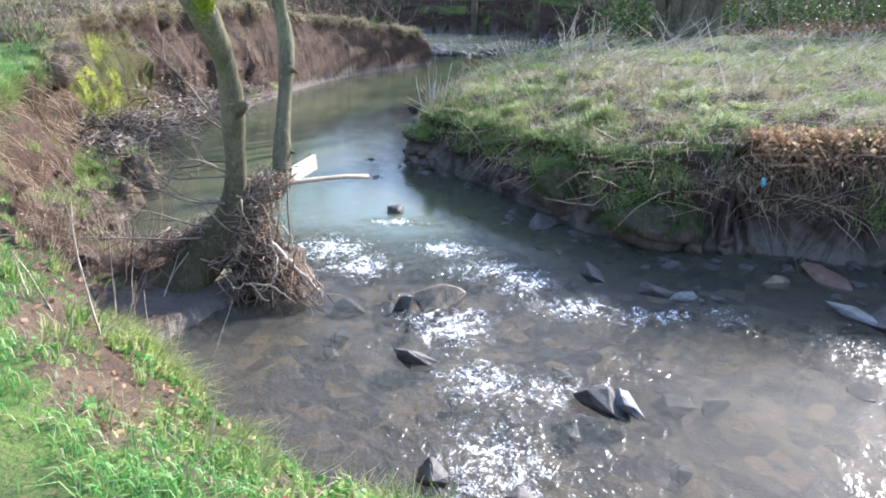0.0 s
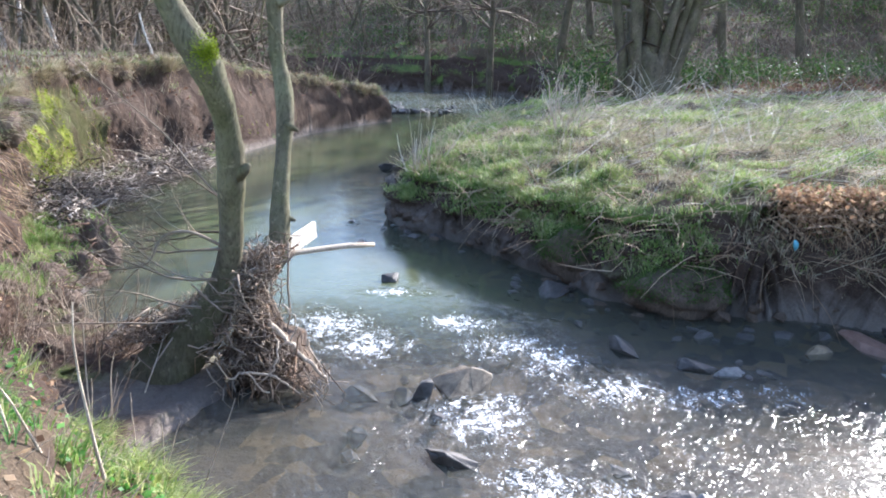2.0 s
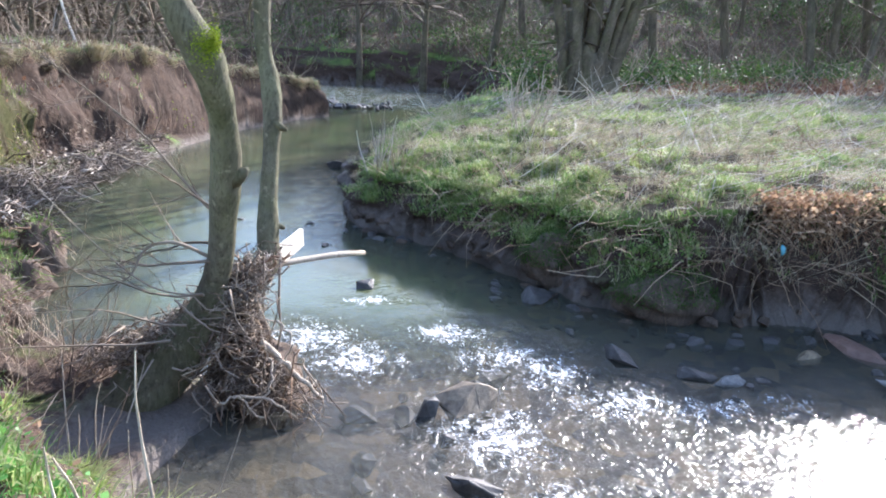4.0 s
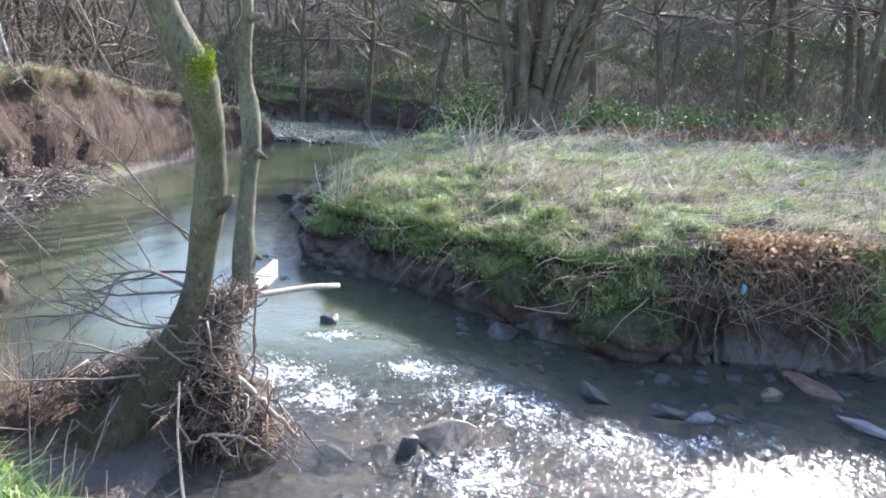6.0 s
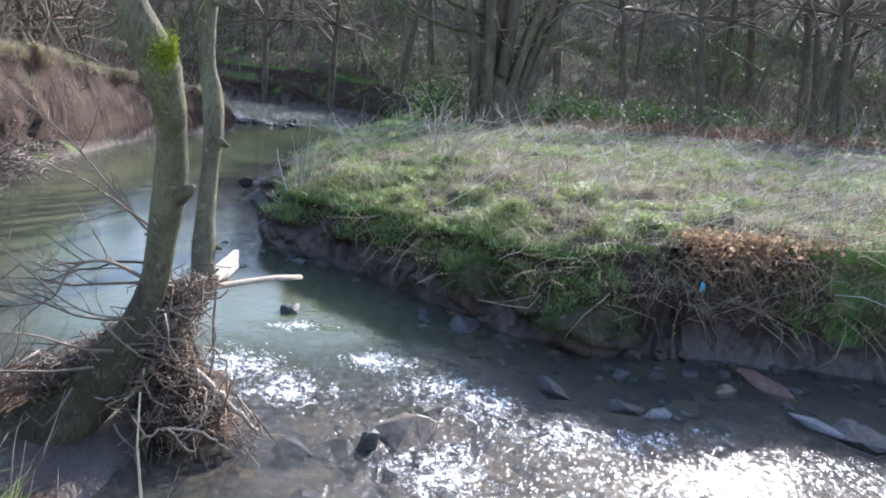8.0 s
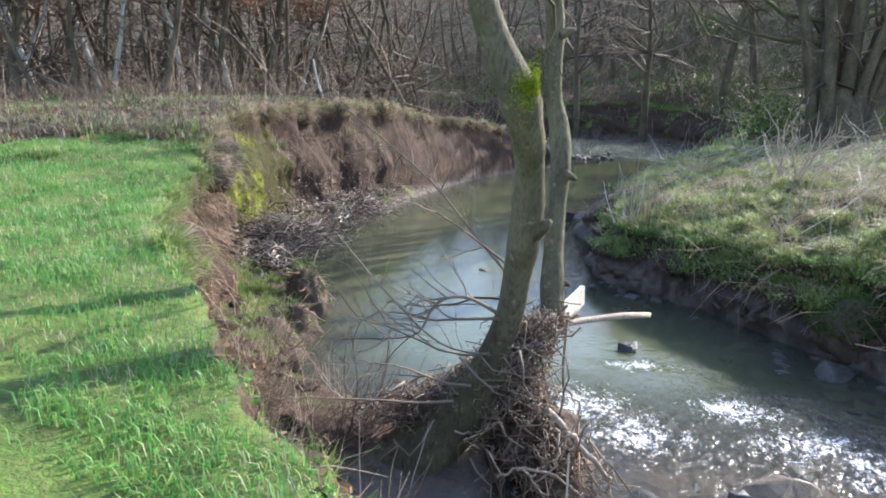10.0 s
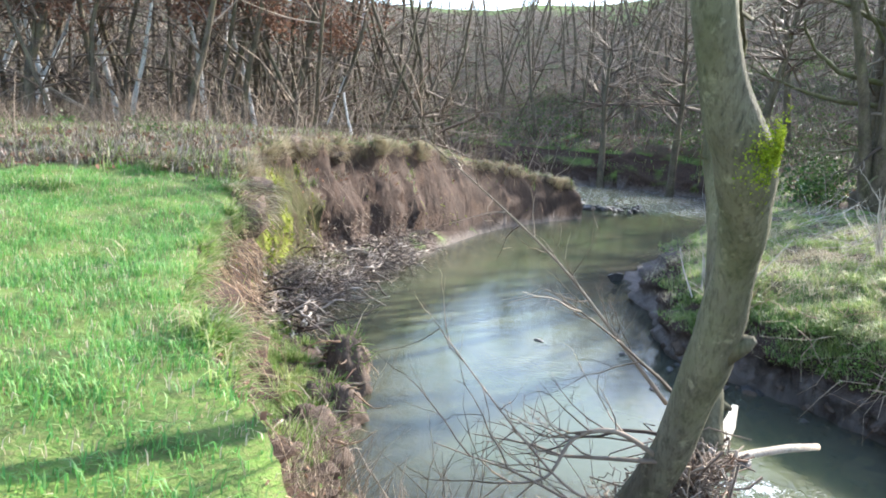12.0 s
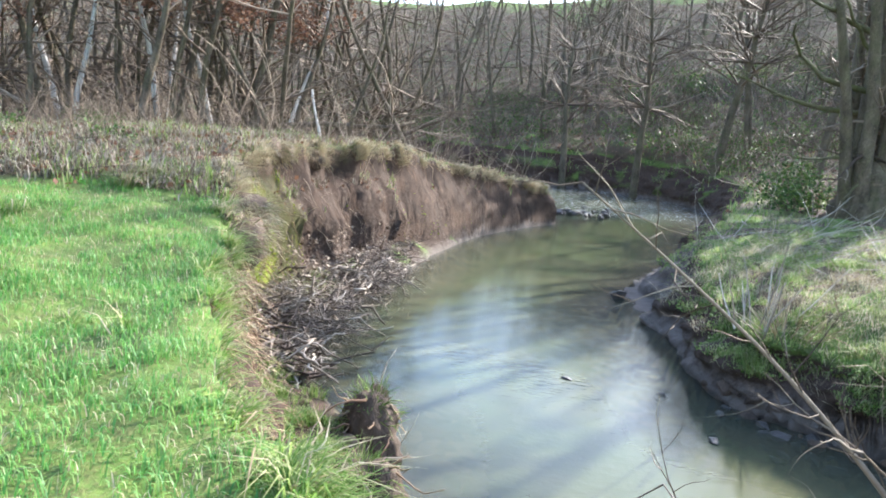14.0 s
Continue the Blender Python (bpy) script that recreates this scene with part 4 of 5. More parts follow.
    g.tube(sp, [0.035, 0.034, 0.032, 0.033, 0.028], 8)
    tagged(part("branch", g, PALE_ROOT), "long bare pale stick jutting from the driftwood", "branch")
    g = Geo()
    g.tube([Vector((-1.93, 9.4, 1.5)), Vector((-1.95, 9.38, 1.0)), Vector((-1.93, 9.36, 0.7)), Vector((-1.98, 9.3, 0.45))], [0.014, 0.014, 0.012, 0.006], 6)
    tagged(part("branch", g, TWIG), "thin dark twig hanging from the driftwood", "branch")


MUD = bark("root_mud", (0.055, 0.04, 0.03), (0.17, 0.122, 0.09), 0, 2.0)
PALE_ROOT = bark("weathered_root", (0.34, 0.27, 0.20), (0.58, 0.49, 0.38), 0, 1.5)
alder_wrack()
driftwood((-7.5, 17.3, 0.25), "grey flood sticks banked below the mossy cliff", (1.0, 2.2, 0.0), 240, 31, (0.25, 1.2), (0.006, 0.022), (0.3, 0.5, 0.1), height=0.5, fine=1500)
driftwood((-6.8, 21.2, 0.2), "grey flood sticks along the pool's edge", (0.7, 3.4, 0.45), 240, 32, (0.25, 1.3), (0.006, 0.024), (0.5, 0.6, 0.1), height=0.4, fine=1400)
driftwood((-7.3, 15.1, 0.35), "dark sticks and pale snapped branches by the pool", (0.5, 0.6, 0.0), 90, 33, (0.25, 1.1), (0.008, 0.028), (0.8, 0.2, 0.1), height=0.4, fine=500)


def rock(name, place, size, turn, material, seed, label, facets=9, group="stream stones"):
    """An angular stone, flattened by random planes."""
    rng = random.Random(seed)
    bm = bmesh.new()
    for _ in range(facets + 8):
        d = Vector((rng.gauss(0, 1), rng.gauss(0, 1), rng.gauss(0, 1))).normalized() * rng.uniform(0.8, 1.15)
        bm.verts.new((d.x * size[0], d.y * size[1], d.z * size[2]))
    hull = bmesh.ops.convex_hull(bm, input=bm.verts[:])
    bmesh.ops.delete(bm, geom=[v for v in bm.verts if not v.link_faces], context="VERTS")
    bmesh.ops.bevel(bm, geom=bm.edges[:], offset=min(size) * 0.05, segments=1, affect="EDGES")
    bmesh.ops.triangulate(bm, faces=bm.faces[:])
    bmesh.ops.subdivide_edges(bm, edges=[e for e in bm.edges if e.calc_length() > max(size) * 0.25], cuts=1)
    for v in bm.verts:
        p = v.co / max(size)
        v.co *= 1 + 0.12 * fbm(p.x * 3 + seed, p.y * 3, p.z * 3)
    m = bpy.data.meshes.new(name)
    bm.to_mesh(m)
    bm.free()
    m.materials.append(material)
    ob = new(name, m)
    ob.matrix_world = Matrix.Translation(place) @ pose(0, 0, 0, *turn)
    return tagged(ob, label, "stone", group)


def stones():
    L = "wet dark angular stone standing out of the riffle"
    rock("stone", (-0.45, 8.85, -0.02), (0.2, 0.15, 0.17), (0, 20, 30), DARK_STONE, 21, L)
    rock("stone", (-0.08, 9.0, 0.02), (0.4, 0.25, 0.2), (14, -6, 15), TAN_STONE, 1, "broad tan stone with water breaking round it")
    rock("stone", (-0.25, 7.55, 0.0), (0.26, 0.13, 0.13), (0, 15, -25), DARK_STONE, 2, L)
    rock("stone", (1.55, 6.75, 0.02), (0.3, 0.16, 0.15), (0, 18, -40), DARK_STONE, 3, L)
    rock("stone", (1.76, 6.7, 0.07), (0.24, 0.10, 0.06), (0, 20, -50), GREY_STONE, 4, "grey flat slab leaning on a dark stone")
    rock("stone", (0.0, 5.55, 0.02), (0.14, 0.17, 0.17), (0, 0, 20), DARK_STONE, 5, L)
    rock("stone", (0.75, 5.25, 0.0), (0.16, 0.26, 0.14), (0, 10, 30), DARK_STONE, 6, L)
    rock("stone", (2.7, 9.5, 0.02), (0.26, 0.15, 0.1), (0, 5, -20), DARK_STONE, 7, L)
    rock("stone", (3.0, 9.3, 0.02), (0.2, 0.13, 0.09), (0, -5, 10), GREY_STONE, 8, "small grey stone in the shallows")
    rock("stone", (2.0, 9.95, 0.02), (0.14, 0.3, 0.13), (10, 0, 25), DARK_STONE, 9, L)
    rock("stone", (4.45, 9.9, 0.02), (0.22, 0.16, 0.1), (0, 0, 10), TAN_STONE, 10, "tan block in the shallows")
    rock("stone", (5.15, 10.0, 0.05), (0.2, 0.45, 0.08), (10, 0, 25), RED_STONE, 11, "long brick-red slab tilted against the bank")
    rock("stone", (5.0, 8.85, 0.03), (0.17, 0.42, 0.07), (8, 4, 40), GREY_STONE, 12, "flat grey slab lying half in the water")
    rock("stone", (5.3, 8.6, 0.0), (0.3, 0.4, 0.15), (0, 0, 20), DARK_STONE, 13, L)
    rock("stone", (-0.89, 12.6, 0.05), (0.18, 0.14, 0.14), (0, 0, 0), DARK_STONE, 14, "dark stone just clear of the pool's outflow")
    rock("stone", (1.5, 12.0, 0.08), (0.3, 0.2, 0.15), (0, 0, 40), DARK_STONE, 15, "dark muddy stone at the foot of the bank")
    rock("stone", (-7.95, 15.65, 0.55), (0.11, 0.09, 0.09), (0, 0, 0), PALE_STONE, 16, "small white stone among dark sticks", group="")
    rock("stone", (-1.2, 22.8, 0.1), (0.25, 0.18, 0.16), (0, 0, 30), DARK_STONE, 17, "brown stone on the mud bar")
    rng = random.Random(8)
    base = [rock("stone", (3.2, 10.4, 0.0), (0.2, 0.15, 0.1), (0, 0, 30), DARK_STONE, 40 + i, "dark cobble in the shallow margin", 7) for i in range(4)]
    for i in range(4):
        base[i].location.x += i * 0.5
    for _ in range(120):
        f = rng.random()
        i = int(30 + f * 95)
        p = RF[i] - inland[i] * abs(rng.gauss(0.0, 0.75)) + np.array((rng.gauss(0, 0.1), rng.gauss(0, 0.1)))
        c = copy_thing(base[rng.randrange(4)], pose(p[0], p[1], rng.uniform(-0.05, 0.05), rng.uniform(-15, 15), rng.uniform(-15, 15), rng.uniform(0, 360)))
        k = rng.uniform(0.25, 0.85)
        c.scale = (k, k, k * rng.uniform(0.7, 1.1))
    for _ in range(30):
        x, y = rng.uniform(-1.2, 4.5), rng.uniform(5.0, 10)
        c = copy_thing(base[rng.randrange(4)], pose(x, y, rng.uniform(-0.12, -0.06), rng.uniform(-15, 15), rng.uniform(-15, 15), rng.uniform(0, 360)))
        k = rng.uniform(0.4, 1.1)
        c.scale = (k, k, k)
    clods = [rock("clod", (3.6 + 0.4 * i, 10.9, 0.1), (0.14, 0.11, 0.09), (0, 0, 30 * i), MUD, 70 + i, "brown clod of fallen bank earth", 10, "fallen clods") for i in range(3)]
    for _ in range(50):
        i = int(40 + rng.random() * 85)
        p = RF[i] + inland[i] * rng.gauss(-0.05, 0.12)
        c = copy_thing(clods[rng.randrange(3)], pose(p[0], p[1], max(0.0, min(0.25, drop(p[0], p[1]))), rng.uniform(-20, 20), rng.uniform(-20, 20), rng.uniform(0, 360)))
        k = rng.uniform(0.4, 1.3)
        c.scale = (k, k, k)
    for _ in range(36):
        i = rng.randrange(100, 150)
        p = LF[i] + (LL[i] - LF[i]) * rng.uniform(0.1, 0.75)
        c = copy_thing(clods[rng.randrange(3)], pose(p[0], p[1], drop(p[0], p[1]) + 0.01, rng.uniform(-20, 20), rng.uniform(-20, 20), rng.uniform(0, 360)))
        k = rng.uniform(0.4, 1.4)
        c.scale = (k, k, k)
    for _ in range(45):
        x, y = rng.uniform(-3.0, 2.0), rng.uniform(39, 47)
        c = copy_thing(base[rng.randrange(4)], pose(x, y, 0.12, 0, 0, rng.uniform(0, 360)))
        k = rng.uniform(0.7, 1.8)
        c.scale = (k, k, k)


stones()


def stump(place, height, r, label, seed, roots=16):
    rng = random.Random(seed)
    t = thing("tree_stump", place, label, "stump")
    bm = bmesh.new()
    bmesh.ops.create_icosphere(bm, subdivisions=4, radius=1)
    for v in bm.verts:
        p = Vector((v.co.x * r * 1.5, v.co.y * r * 1.5, v.co.z * height if v.co.z > 0 else v.co.z * 0.3))
        q = v.co * 1.3
        v.co = p * (1 + 0.3 * fbm(q.x + seed, q.y, q.z) + 0.1 * fbm(q.x * 3, q.y * 3, q.z * 2 + seed) + 0.05 * fbm(q.x * 9, q.y * 9, q.z * 9))
    m = bpy.data.meshes.new("body")
    bm.to_mesh(m)
    bm.free()
    m.polygons.foreach_set("use_smooth", [True] * len(m.polygons))
    m.materials.append(MUD)
    new("body", m).parent = t
    for _ in range(roots):
        g = Geo()
        a = rng.uniform(0, 6.28)
        p = Vector((math.cos(a) * r * 0.9, math.sin(a) * r * 0.9, rng.uniform(0.0, height)))
        g.tube(wander(rng, p, Vector((math.cos(a), math.sin(a), rng.uniform(-0.6, 0.7))), rng.uniform(0.2, 0.6), 6, 0.3), [rng.uniform(0.008, 0.02) * (1 - i * 0.13) for i in range(7)], 5)
        part("root", g, ROOT if rng.random() < 0.6 else PALE_ROOT, t)
    g = Geo()
    for _ in range(130):
        a, f = rng.uniform(0, 6.28), rng.uniform(0.2, 1.3)
        p = Vector((math.cos(a) * r * f, math.sin(a) * r * f, height * (1 - 0.45 * f * f)))
        g.tube(wander(rng, p, Vector((math.cos(a) * f, math.sin(a) * f, rng.gauss(0.7, 0.5))), rng.uniform(0.08, 0.26), 3, 0.2, -0.15), [0.005, 0.005, 0.004, 0.001], 3, False)
    tagged(part("grass_tuft", g, TUFT, t, "green grass growing on its top"), kind="stuff")
    return t


stump((-5.6, 13.5, 0.15), 0.62, 0.22, "rotten stump with torn pale roots at the pool's edge", 3, 24)
stump((-5.5, 12.3, 0.15), 0.38, 0.26, "undercut turf lump with hanging roots at the pool's edge", 5, 22)
stump((-5.45, 11.2, 0.25), 0.4, 0.32, "collapsed turf block with dangling roots above the pool", 7, 30)


# grasses
def fast_mesh(name, V, T, material):
    m = bpy.data.meshes.new(name)
    m.vertices.add(len(V))
    m.vertices.foreach_set("co", V.astype(np.float32).ravel())
    m.loops.add(len(T) * 3)
    m.loops.foreach_set("vertex_index", T.astype(np.int32).ravel())
    m.polygons.add(len(T))
    m.polygons.foreach_set("loop_start", np.arange(0, len(T) * 3, 3, dtype=np.int32))
    m.update(calc_edges=True)
    m.materials.append(material)
    return new(name, m)


TRI = GV[GF[:, :3]]
CEN = TRI.mean(1)
NRM = np.cross(TRI[:, 1] - TRI[:, 0], TRI[:, 2] - TRI[:, 0])
AREA = np.linalg.norm(NRM, axis=1) / 2
NRM = NRM / (2 * AREA[:, None] + 1e-12)
SURF = GS[GF[:, :3]].mean(1)
PATCH = np.array([fbm(c[0] * 0.8, c[1] * 0.8, 21) for c in CEN])
FINE = np.array([fbm(c[0] * 2.7, c[1] * 2.7, 5) for c in CEN])


def sample(weight, count, rs):
    w = AREA * np.clip(weight, 0, None)
    i = rs.choice(len(w), count, p=w / w.sum())
    u = rs.rand(count, 2)
    flip = u.sum(1) > 1
    u[flip] = 1 - u[flip]
    t = TRI[i]
    return t[:, 0] + (t[:, 1] - t[:, 0]) * u[:, :1] + (t[:, 2] - t[:, 0]) * u[:, 1:], NRM[i], 0.6 * PATCH[i] + 0.7 * FINE[i]


def blades(name, weight, count, height, width, lean, material, label, seed, drift=(0, 0, 0), out=0.3):
    """Bent three-piece blades over the ground."""
    rs = np.random.RandomState(seed)
    p, n, patch = sample(weight, count, rs)
    h = rs.uniform(*height, count) * (1 + 0.5 * np.clip(patch, -0.8, 1.0))
    a = rs.uniform(0, 2 * np.pi, count)
    side = np.stack([np.cos(a), np.sin(a), 0 * a], 1)
    fwd = np.stack([-np.sin(a), np.cos(a), 0 * a], 1)
    up = np.array((0, 0, 1.0)) + n * out + np.array(drift) + rs.normal(0, 0.15, (count, 3))
    up /= np.linalg.norm(up, axis=1)[:, None]
    l = rs.uniform(*lean, count)[:, None]
    mid = p + up * h[:, None] * 0.55 + fwd * h[:, None] * l * 0.25
    tip = p + up * h[:, None] * (1 - 0.35 * l) + fwd * h[:, None] * l
    w = side * rs.uniform(*width, count)[:, None]
    p = p - np.array((0, 0, 0.01))
    V = np.stack([p - w, p + w, mid - w * 0.75, mid + w * 0.75, tip], 1).reshape(-1, 3)
    k = np.arange(count)[:, None] * 5
    T = np.concatenate([k + [0, 1, 3], k + [0, 3, 2], k + [2, 3, 4]], 0)
    return tagged(fast_mesh(name, V, T, material), label, "grass", kind="stuff")


X, Y, Z = CEN.T
RIGHT = (X - np.interp(Y, [p[1] for p in RF[30:230]], [p[0] for p in RF[30:230]]) > -0.3) & (Y > 9)
LEFT = ~RIGHT & (Z > 0.3)
NEAR = np.where((X > -10.5) & (X < 0.5) & (Y > 1.2) & (Y < 17) & (Y > 2.2 - (X + 0.5) * 0.9), 1.0, 0.04)
LIPZ = np.interp(Y, LL[60:240, 1], LT[60:240])
UPRIGHT = NRM[:, 2]
wood_edge = (Y + 0.7 * np.clip(-9.3 - X, 0, 2.5) > 15.0 + 0.8 * FINE)
meadow = LEFT & ~wood_edge & (UPRIGHT > 0.75) & (Z > 1.6) & (np.hypot(X, Y) < 45)
blades("meadow_grass", meadow * NEAR * np.clip(0.4 + 0.6 * PATCH + 0.9 * FINE, 0.06, 2), 150000, (0.035, 0.105), (0.0025, 0.005), (0.3, 1.4), GRASS, "short lush green meadow grass along the bank", 1)
blades("meadow_thatch", meadow * NEAR * np.clip(0.3 - FINE, 0, 1), 18000, (0.04, 0.1), (0.002, 0.004), (0.4, 1.3), STRAW, "dry pale thatch among the meadow grass", 2)
lip_zone = LEFT & (Z > 0.5) & (UPRIGHT > 0.2) & (X > -9) & (X < 3) & (Y < 10) & (Y > 2) & (UPRIGHT < 0.93)
blades("bank_grass", lip_zone * (FINE - 0.1) * np.where(Y < 5.2, 1, 0.3) * (Z > 0.9), 4200, (0.06, 0.2), (0.003, 0.006), (0.3, 1.2), TUFT, "rough green and straw grass on the near bank", 3, out=0.5)
rtop = RIGHT & (Z > 0.55) & (X < 16) & (Y < 34) & (X > -2)
RN = np.clip(1.5 - np.hypot(X - 3, Y - 13) / 14, 0.05, 1)
nose = np.exp(-((X - 0.3) / 2.2) ** 2 - ((Y - 15.3) / 2.2) ** 2)
strip = np.exp(-((X - 6.5) / 3.5) ** 2 - ((Y - 20.5) / 2.6) ** 2)
pale = np.exp(-((X - 3.6) / 2.8) ** 2 - ((Y - 16.6) / 1.1) ** 2)
lipband = (UPRIGHT < 0.8) & (Z > 0.75)
bar = np.exp(-((X - 0.2) / 1.8) ** 2 - ((Y - 23) / 3.2) ** 2)
greens = np.clip(0.15 - 1.3 * bar + 2.2 * PATCH + 1.5 * FINE + 0.9 * nose + 1.2 * strip - 0.9 * pale + 0.5 * lipband * (X < 3.2) - 0.6 * lipband * (X > 4), 0.02, 2)
dry = np.clip(0.2 - 0.6 * bar * (Z < 0.9) + 0.4 * bar - 1.7 * PATCH + 0.6 * FINE + 1.3 * pale - 0.8 * strip - 0.3 * nose + 0.5 * lipband * (X > 3), 0.02, 2)
blades("bank_grass", rtop * RN * (UPRIGHT > 0.1) * greens, 95000, (0.06, 0.2), (0.003, 0.006), (0.4, 1.5), TUFT, "matted green grass on the far bank", 4, (-0.25, -0.35, 0))
blades("straw_grass", rtop * RN * (UPRIGHT > 0.15) * dry * np.clip((27 - Y) / 6, 0.08, 1), 28000, (0.1, 0.38), (0.002, 0.0045), (0.6, 1.7), STRAW, "flattened dry straw on the far bank", 5, (-0.3, -0.4, 0))
# paler blades on the brow put its sunlit highlights into the grass colour
blades("bank_grass", rtop * (UPRIGHT > 0.1) * np.clip(FINE + 0.5 * PATCH - 0.05, 0, 1) * (np.exp(-((X - 2.2) / 3.2) ** 2 - ((Y - 14.4) / 2.2) ** 2) + 0.6 * strip), 26000, (0.08, 0.24), (0.003, 0.006), (0.5, 1.6), LIME, "yellow-green tussocks on the far bank's brow, coloured lighter as if sunlit", 44, (-0.3, -0.4, 0))
edge = wood_edge & LEFT & (Y < 50) & (UPRIGHT > 0.6) & (Z > 1.4) & (X > -40)
blades("straw_grass", edge * (Y < 32) * (X > -26) * np.clip(1.9 - Y / 15, 0.12, 1) * np.clip(0.15 + 1.6 * FINE, 0.05, 2), 46000, (0.08, 0.3), (0.005, 0.011), (0.6, 1.8), GREY_STRAW, "tall dry grass along the copse edge", 6)
blades("rough_grass", edge * (Y < 32) * np.clip(1.2 - Y / 30, 0.05, 1) * np.clip(FINE + PATCH, 0, 1), 22000, (0.08, 0.28), (0.004, 0.009), (0.2, 1.1), TUFT, "rough green grass along the copse edge", 7)
clifflip = LEFT & (X < -1.5) & (Y > 8) & (Y < 38) & (UPRIGHT < 0.95) & (Z > LIPZ - 0.3)
blades("hanging_grass", clifflip * np.where(Y > 14.5, 1, 0.08) * (0.2 + FINE), 12000, (0.1, 0.32), (0.003, 0.008), (0.8, 1.8), STRAW, "dry turf fringe hanging over the cliff's lip", 8, (0.2, -0.1, -0.7), 0.7)
farside = (Y > 33) & (Z > 1.2) & (Y < 75) & (X > -30) & (X < 45)
blades("rough_grass", farside * np.clip(PATCH + 0.15, 0, 1), 24000, (0.15, 0.4), (0.01, 0.02), (0.3, 1.2), TUFT, "rough grass on the wooded far bank", 9)
blades("hanging_grass", clifflip * (Y < 15.5) * (0.3 + FINE), 5000, (0.08, 0.24), (0.003, 0.006), (0.6, 1.6), TUFT, "green turf fringe hanging over the meadow's lip", 31, (0.3, -0.2, -0.4), 0.6)
blades("rough_grass", LEFT * (UPRIGHT > 0.3) * np.exp(-((X + 5.75) / 0.22) ** 2 - ((Y - 12.5) / 0.25) ** 2), 900, (0.08, 0.2), (0.003, 0.006), (0.3, 1.2), LIME, "bright lime tuft on the ledge by the pool", 47)
ledge = LEFT & (Z > 0.15) & (Z < 1.3) & (X > -7.5) & (X < -2.6) & (Y > 10.3) & (Y < 16) & (UPRIGHT > 0.4)
blades("rough_grass", ledge * np.clip(FINE - 0.1, 0, 1), 5000, (0.08, 0.22), (0.003, 0.006), (0.2, 1.1), TUFT, "green tufts on the low ledge by the pool", 10)


def leaf_litter(name, weight, count, size, material, label, seed, lift=0.03, kind="leaves"):
    rs = np.random.RandomState(seed)
    p, n, _ = sample(weight, count, rs)
    d = rs.normal(0, 1, (count, 3)) * (1, 1, 0.5)
    d /= np.linalg.norm(d, axis=1)[:, None]
    s = np.cross(d, rs.normal(0, 1, (count, 3)))
    s /= np.linalg.norm(s, axis=1)[:, None]
    z = rs.uniform(*size, count)[:, None]
    p = p + np.array((0, 0, 1)) * rs.uniform(0, 1, (count, 1)) ** 2 * lift
    V = np.stack([p, p + d * z * 0.5 + s * z * 0.35, p + d * z, p + d * z * 0.5 - s * z * 0.35], 1).reshape(-1, 3)
    k = np.arange(count)[:, None] * 4
    return tagged(fast_mesh(name, V, np.concatenate([k + [0, 1, 2], k + [0, 2, 3]], 0), material), label, kind, kind="stuff")


HILL = 0.87 * Y + 0.5 * X
slope = (HILL > 36) & (Y < 110) & (X > -45) & (X < 80) & (Z > 1.6) & RIGHT | ((Y > 52) & (Y < 110) & (X > -45) & (X < 80) & (Z > 2.5))
leaf_litter("fallen_leaves", slope * np.clip(1.6 - HILL / 80, 0.15, 1), 42000, (0.08, 0.22), BROWN_LEAF, "brown fallen leaves over the wooded slope", 11, 0.15)
leaf_litter("bramble_leaves", slope * np.clip(1.6 - HILL / 80, 0.15, 1) * np.clip(PATCH + 0.2, 0, 1), 42000, (0.08, 0.2), IVY, "low bramble and ivy leaves on the slope", 12, 0.9)
leaf_litter("bank_weeds", lip_zone * (FINE > 0.32) * np.where(Y < 6.5, 1, 0.25), 1900, (0.025, 0.06), GRASS, "bright green weeds down the near bank", 13, 0.12)
leaf_litter("bank_weeds", rtop * RN * (UPRIGHT < 0.75) * (X < 3.6) * np.clip(0.3 + PATCH, 0, 1), 9000, (0.03, 0.07), TUFT, "green ground leaves on the far bank's face", 14, 0.06)


def stems(name, weight, count, length, r, material, label, seed, up=0.6, bend=0.25, droop=-0.05, tilt=(0, 0, 0)):
    """Thin arching stems, too many to count."""
    rs = np.random.RandomState(seed)
    rng = random.Random(seed)
    p, n, _ = sample(weight, count, rs)
    g = Geo()
    for a, b in zip(p, n):
        d = Vector((rng.gauss(0, 1) + tilt[0], rng.gauss(0, 1) + tilt[1], up * 2)) + Vector(b) * 0.4
        l = rng.uniform(*length)
        path = wander(rng, Vector(a) - Vector((0, 0, 0.03)), d, l, 3, bend * 1.2, droop)
        rr = rng.uniform(*r)
        g.tube(path, [rr * (1 - 0.22 * i) for i in range(4)], 3, False)
    return tagged(part(name, g, material), label, "stems", kind="stuff")


stems("bramble_stems", slope * np.clip(1.5 - HILL / 75, 0.1, 1), 9500, (0.8, 3.4), (0.01, 0.026), DRY_STICK, "tangled bare brambles over the wooded slope", 15, 0.5, 0.38)
stems("copse_undergrowth", edge * (Y + 0.25 * (X + 9) > 22), 3000, (0.5, 3.0), (0.006, 0.016), TWIG, "thin bare undergrowth stems in the copse", 16, 0.75, 0.26, 0)
stems("dead_stalks", edge * (Y + 0.25 * (X + 9) < 26) * np.clip(0.4 + 2 * PATCH, 0.1, 2), 2600, (0.4, 1.3), (0.004, 0.011), TWIG, "dead brown weed stalks at the copse edge", 17, 0.7, 0.25, 0)
leaf_litter("fallen_leaves", edge * (Y < 34) * (X > -26), 16000, (0.05, 0.13), BROWN_LEAF, "brown fallen leaves along the copse edge", 41, 0.12)
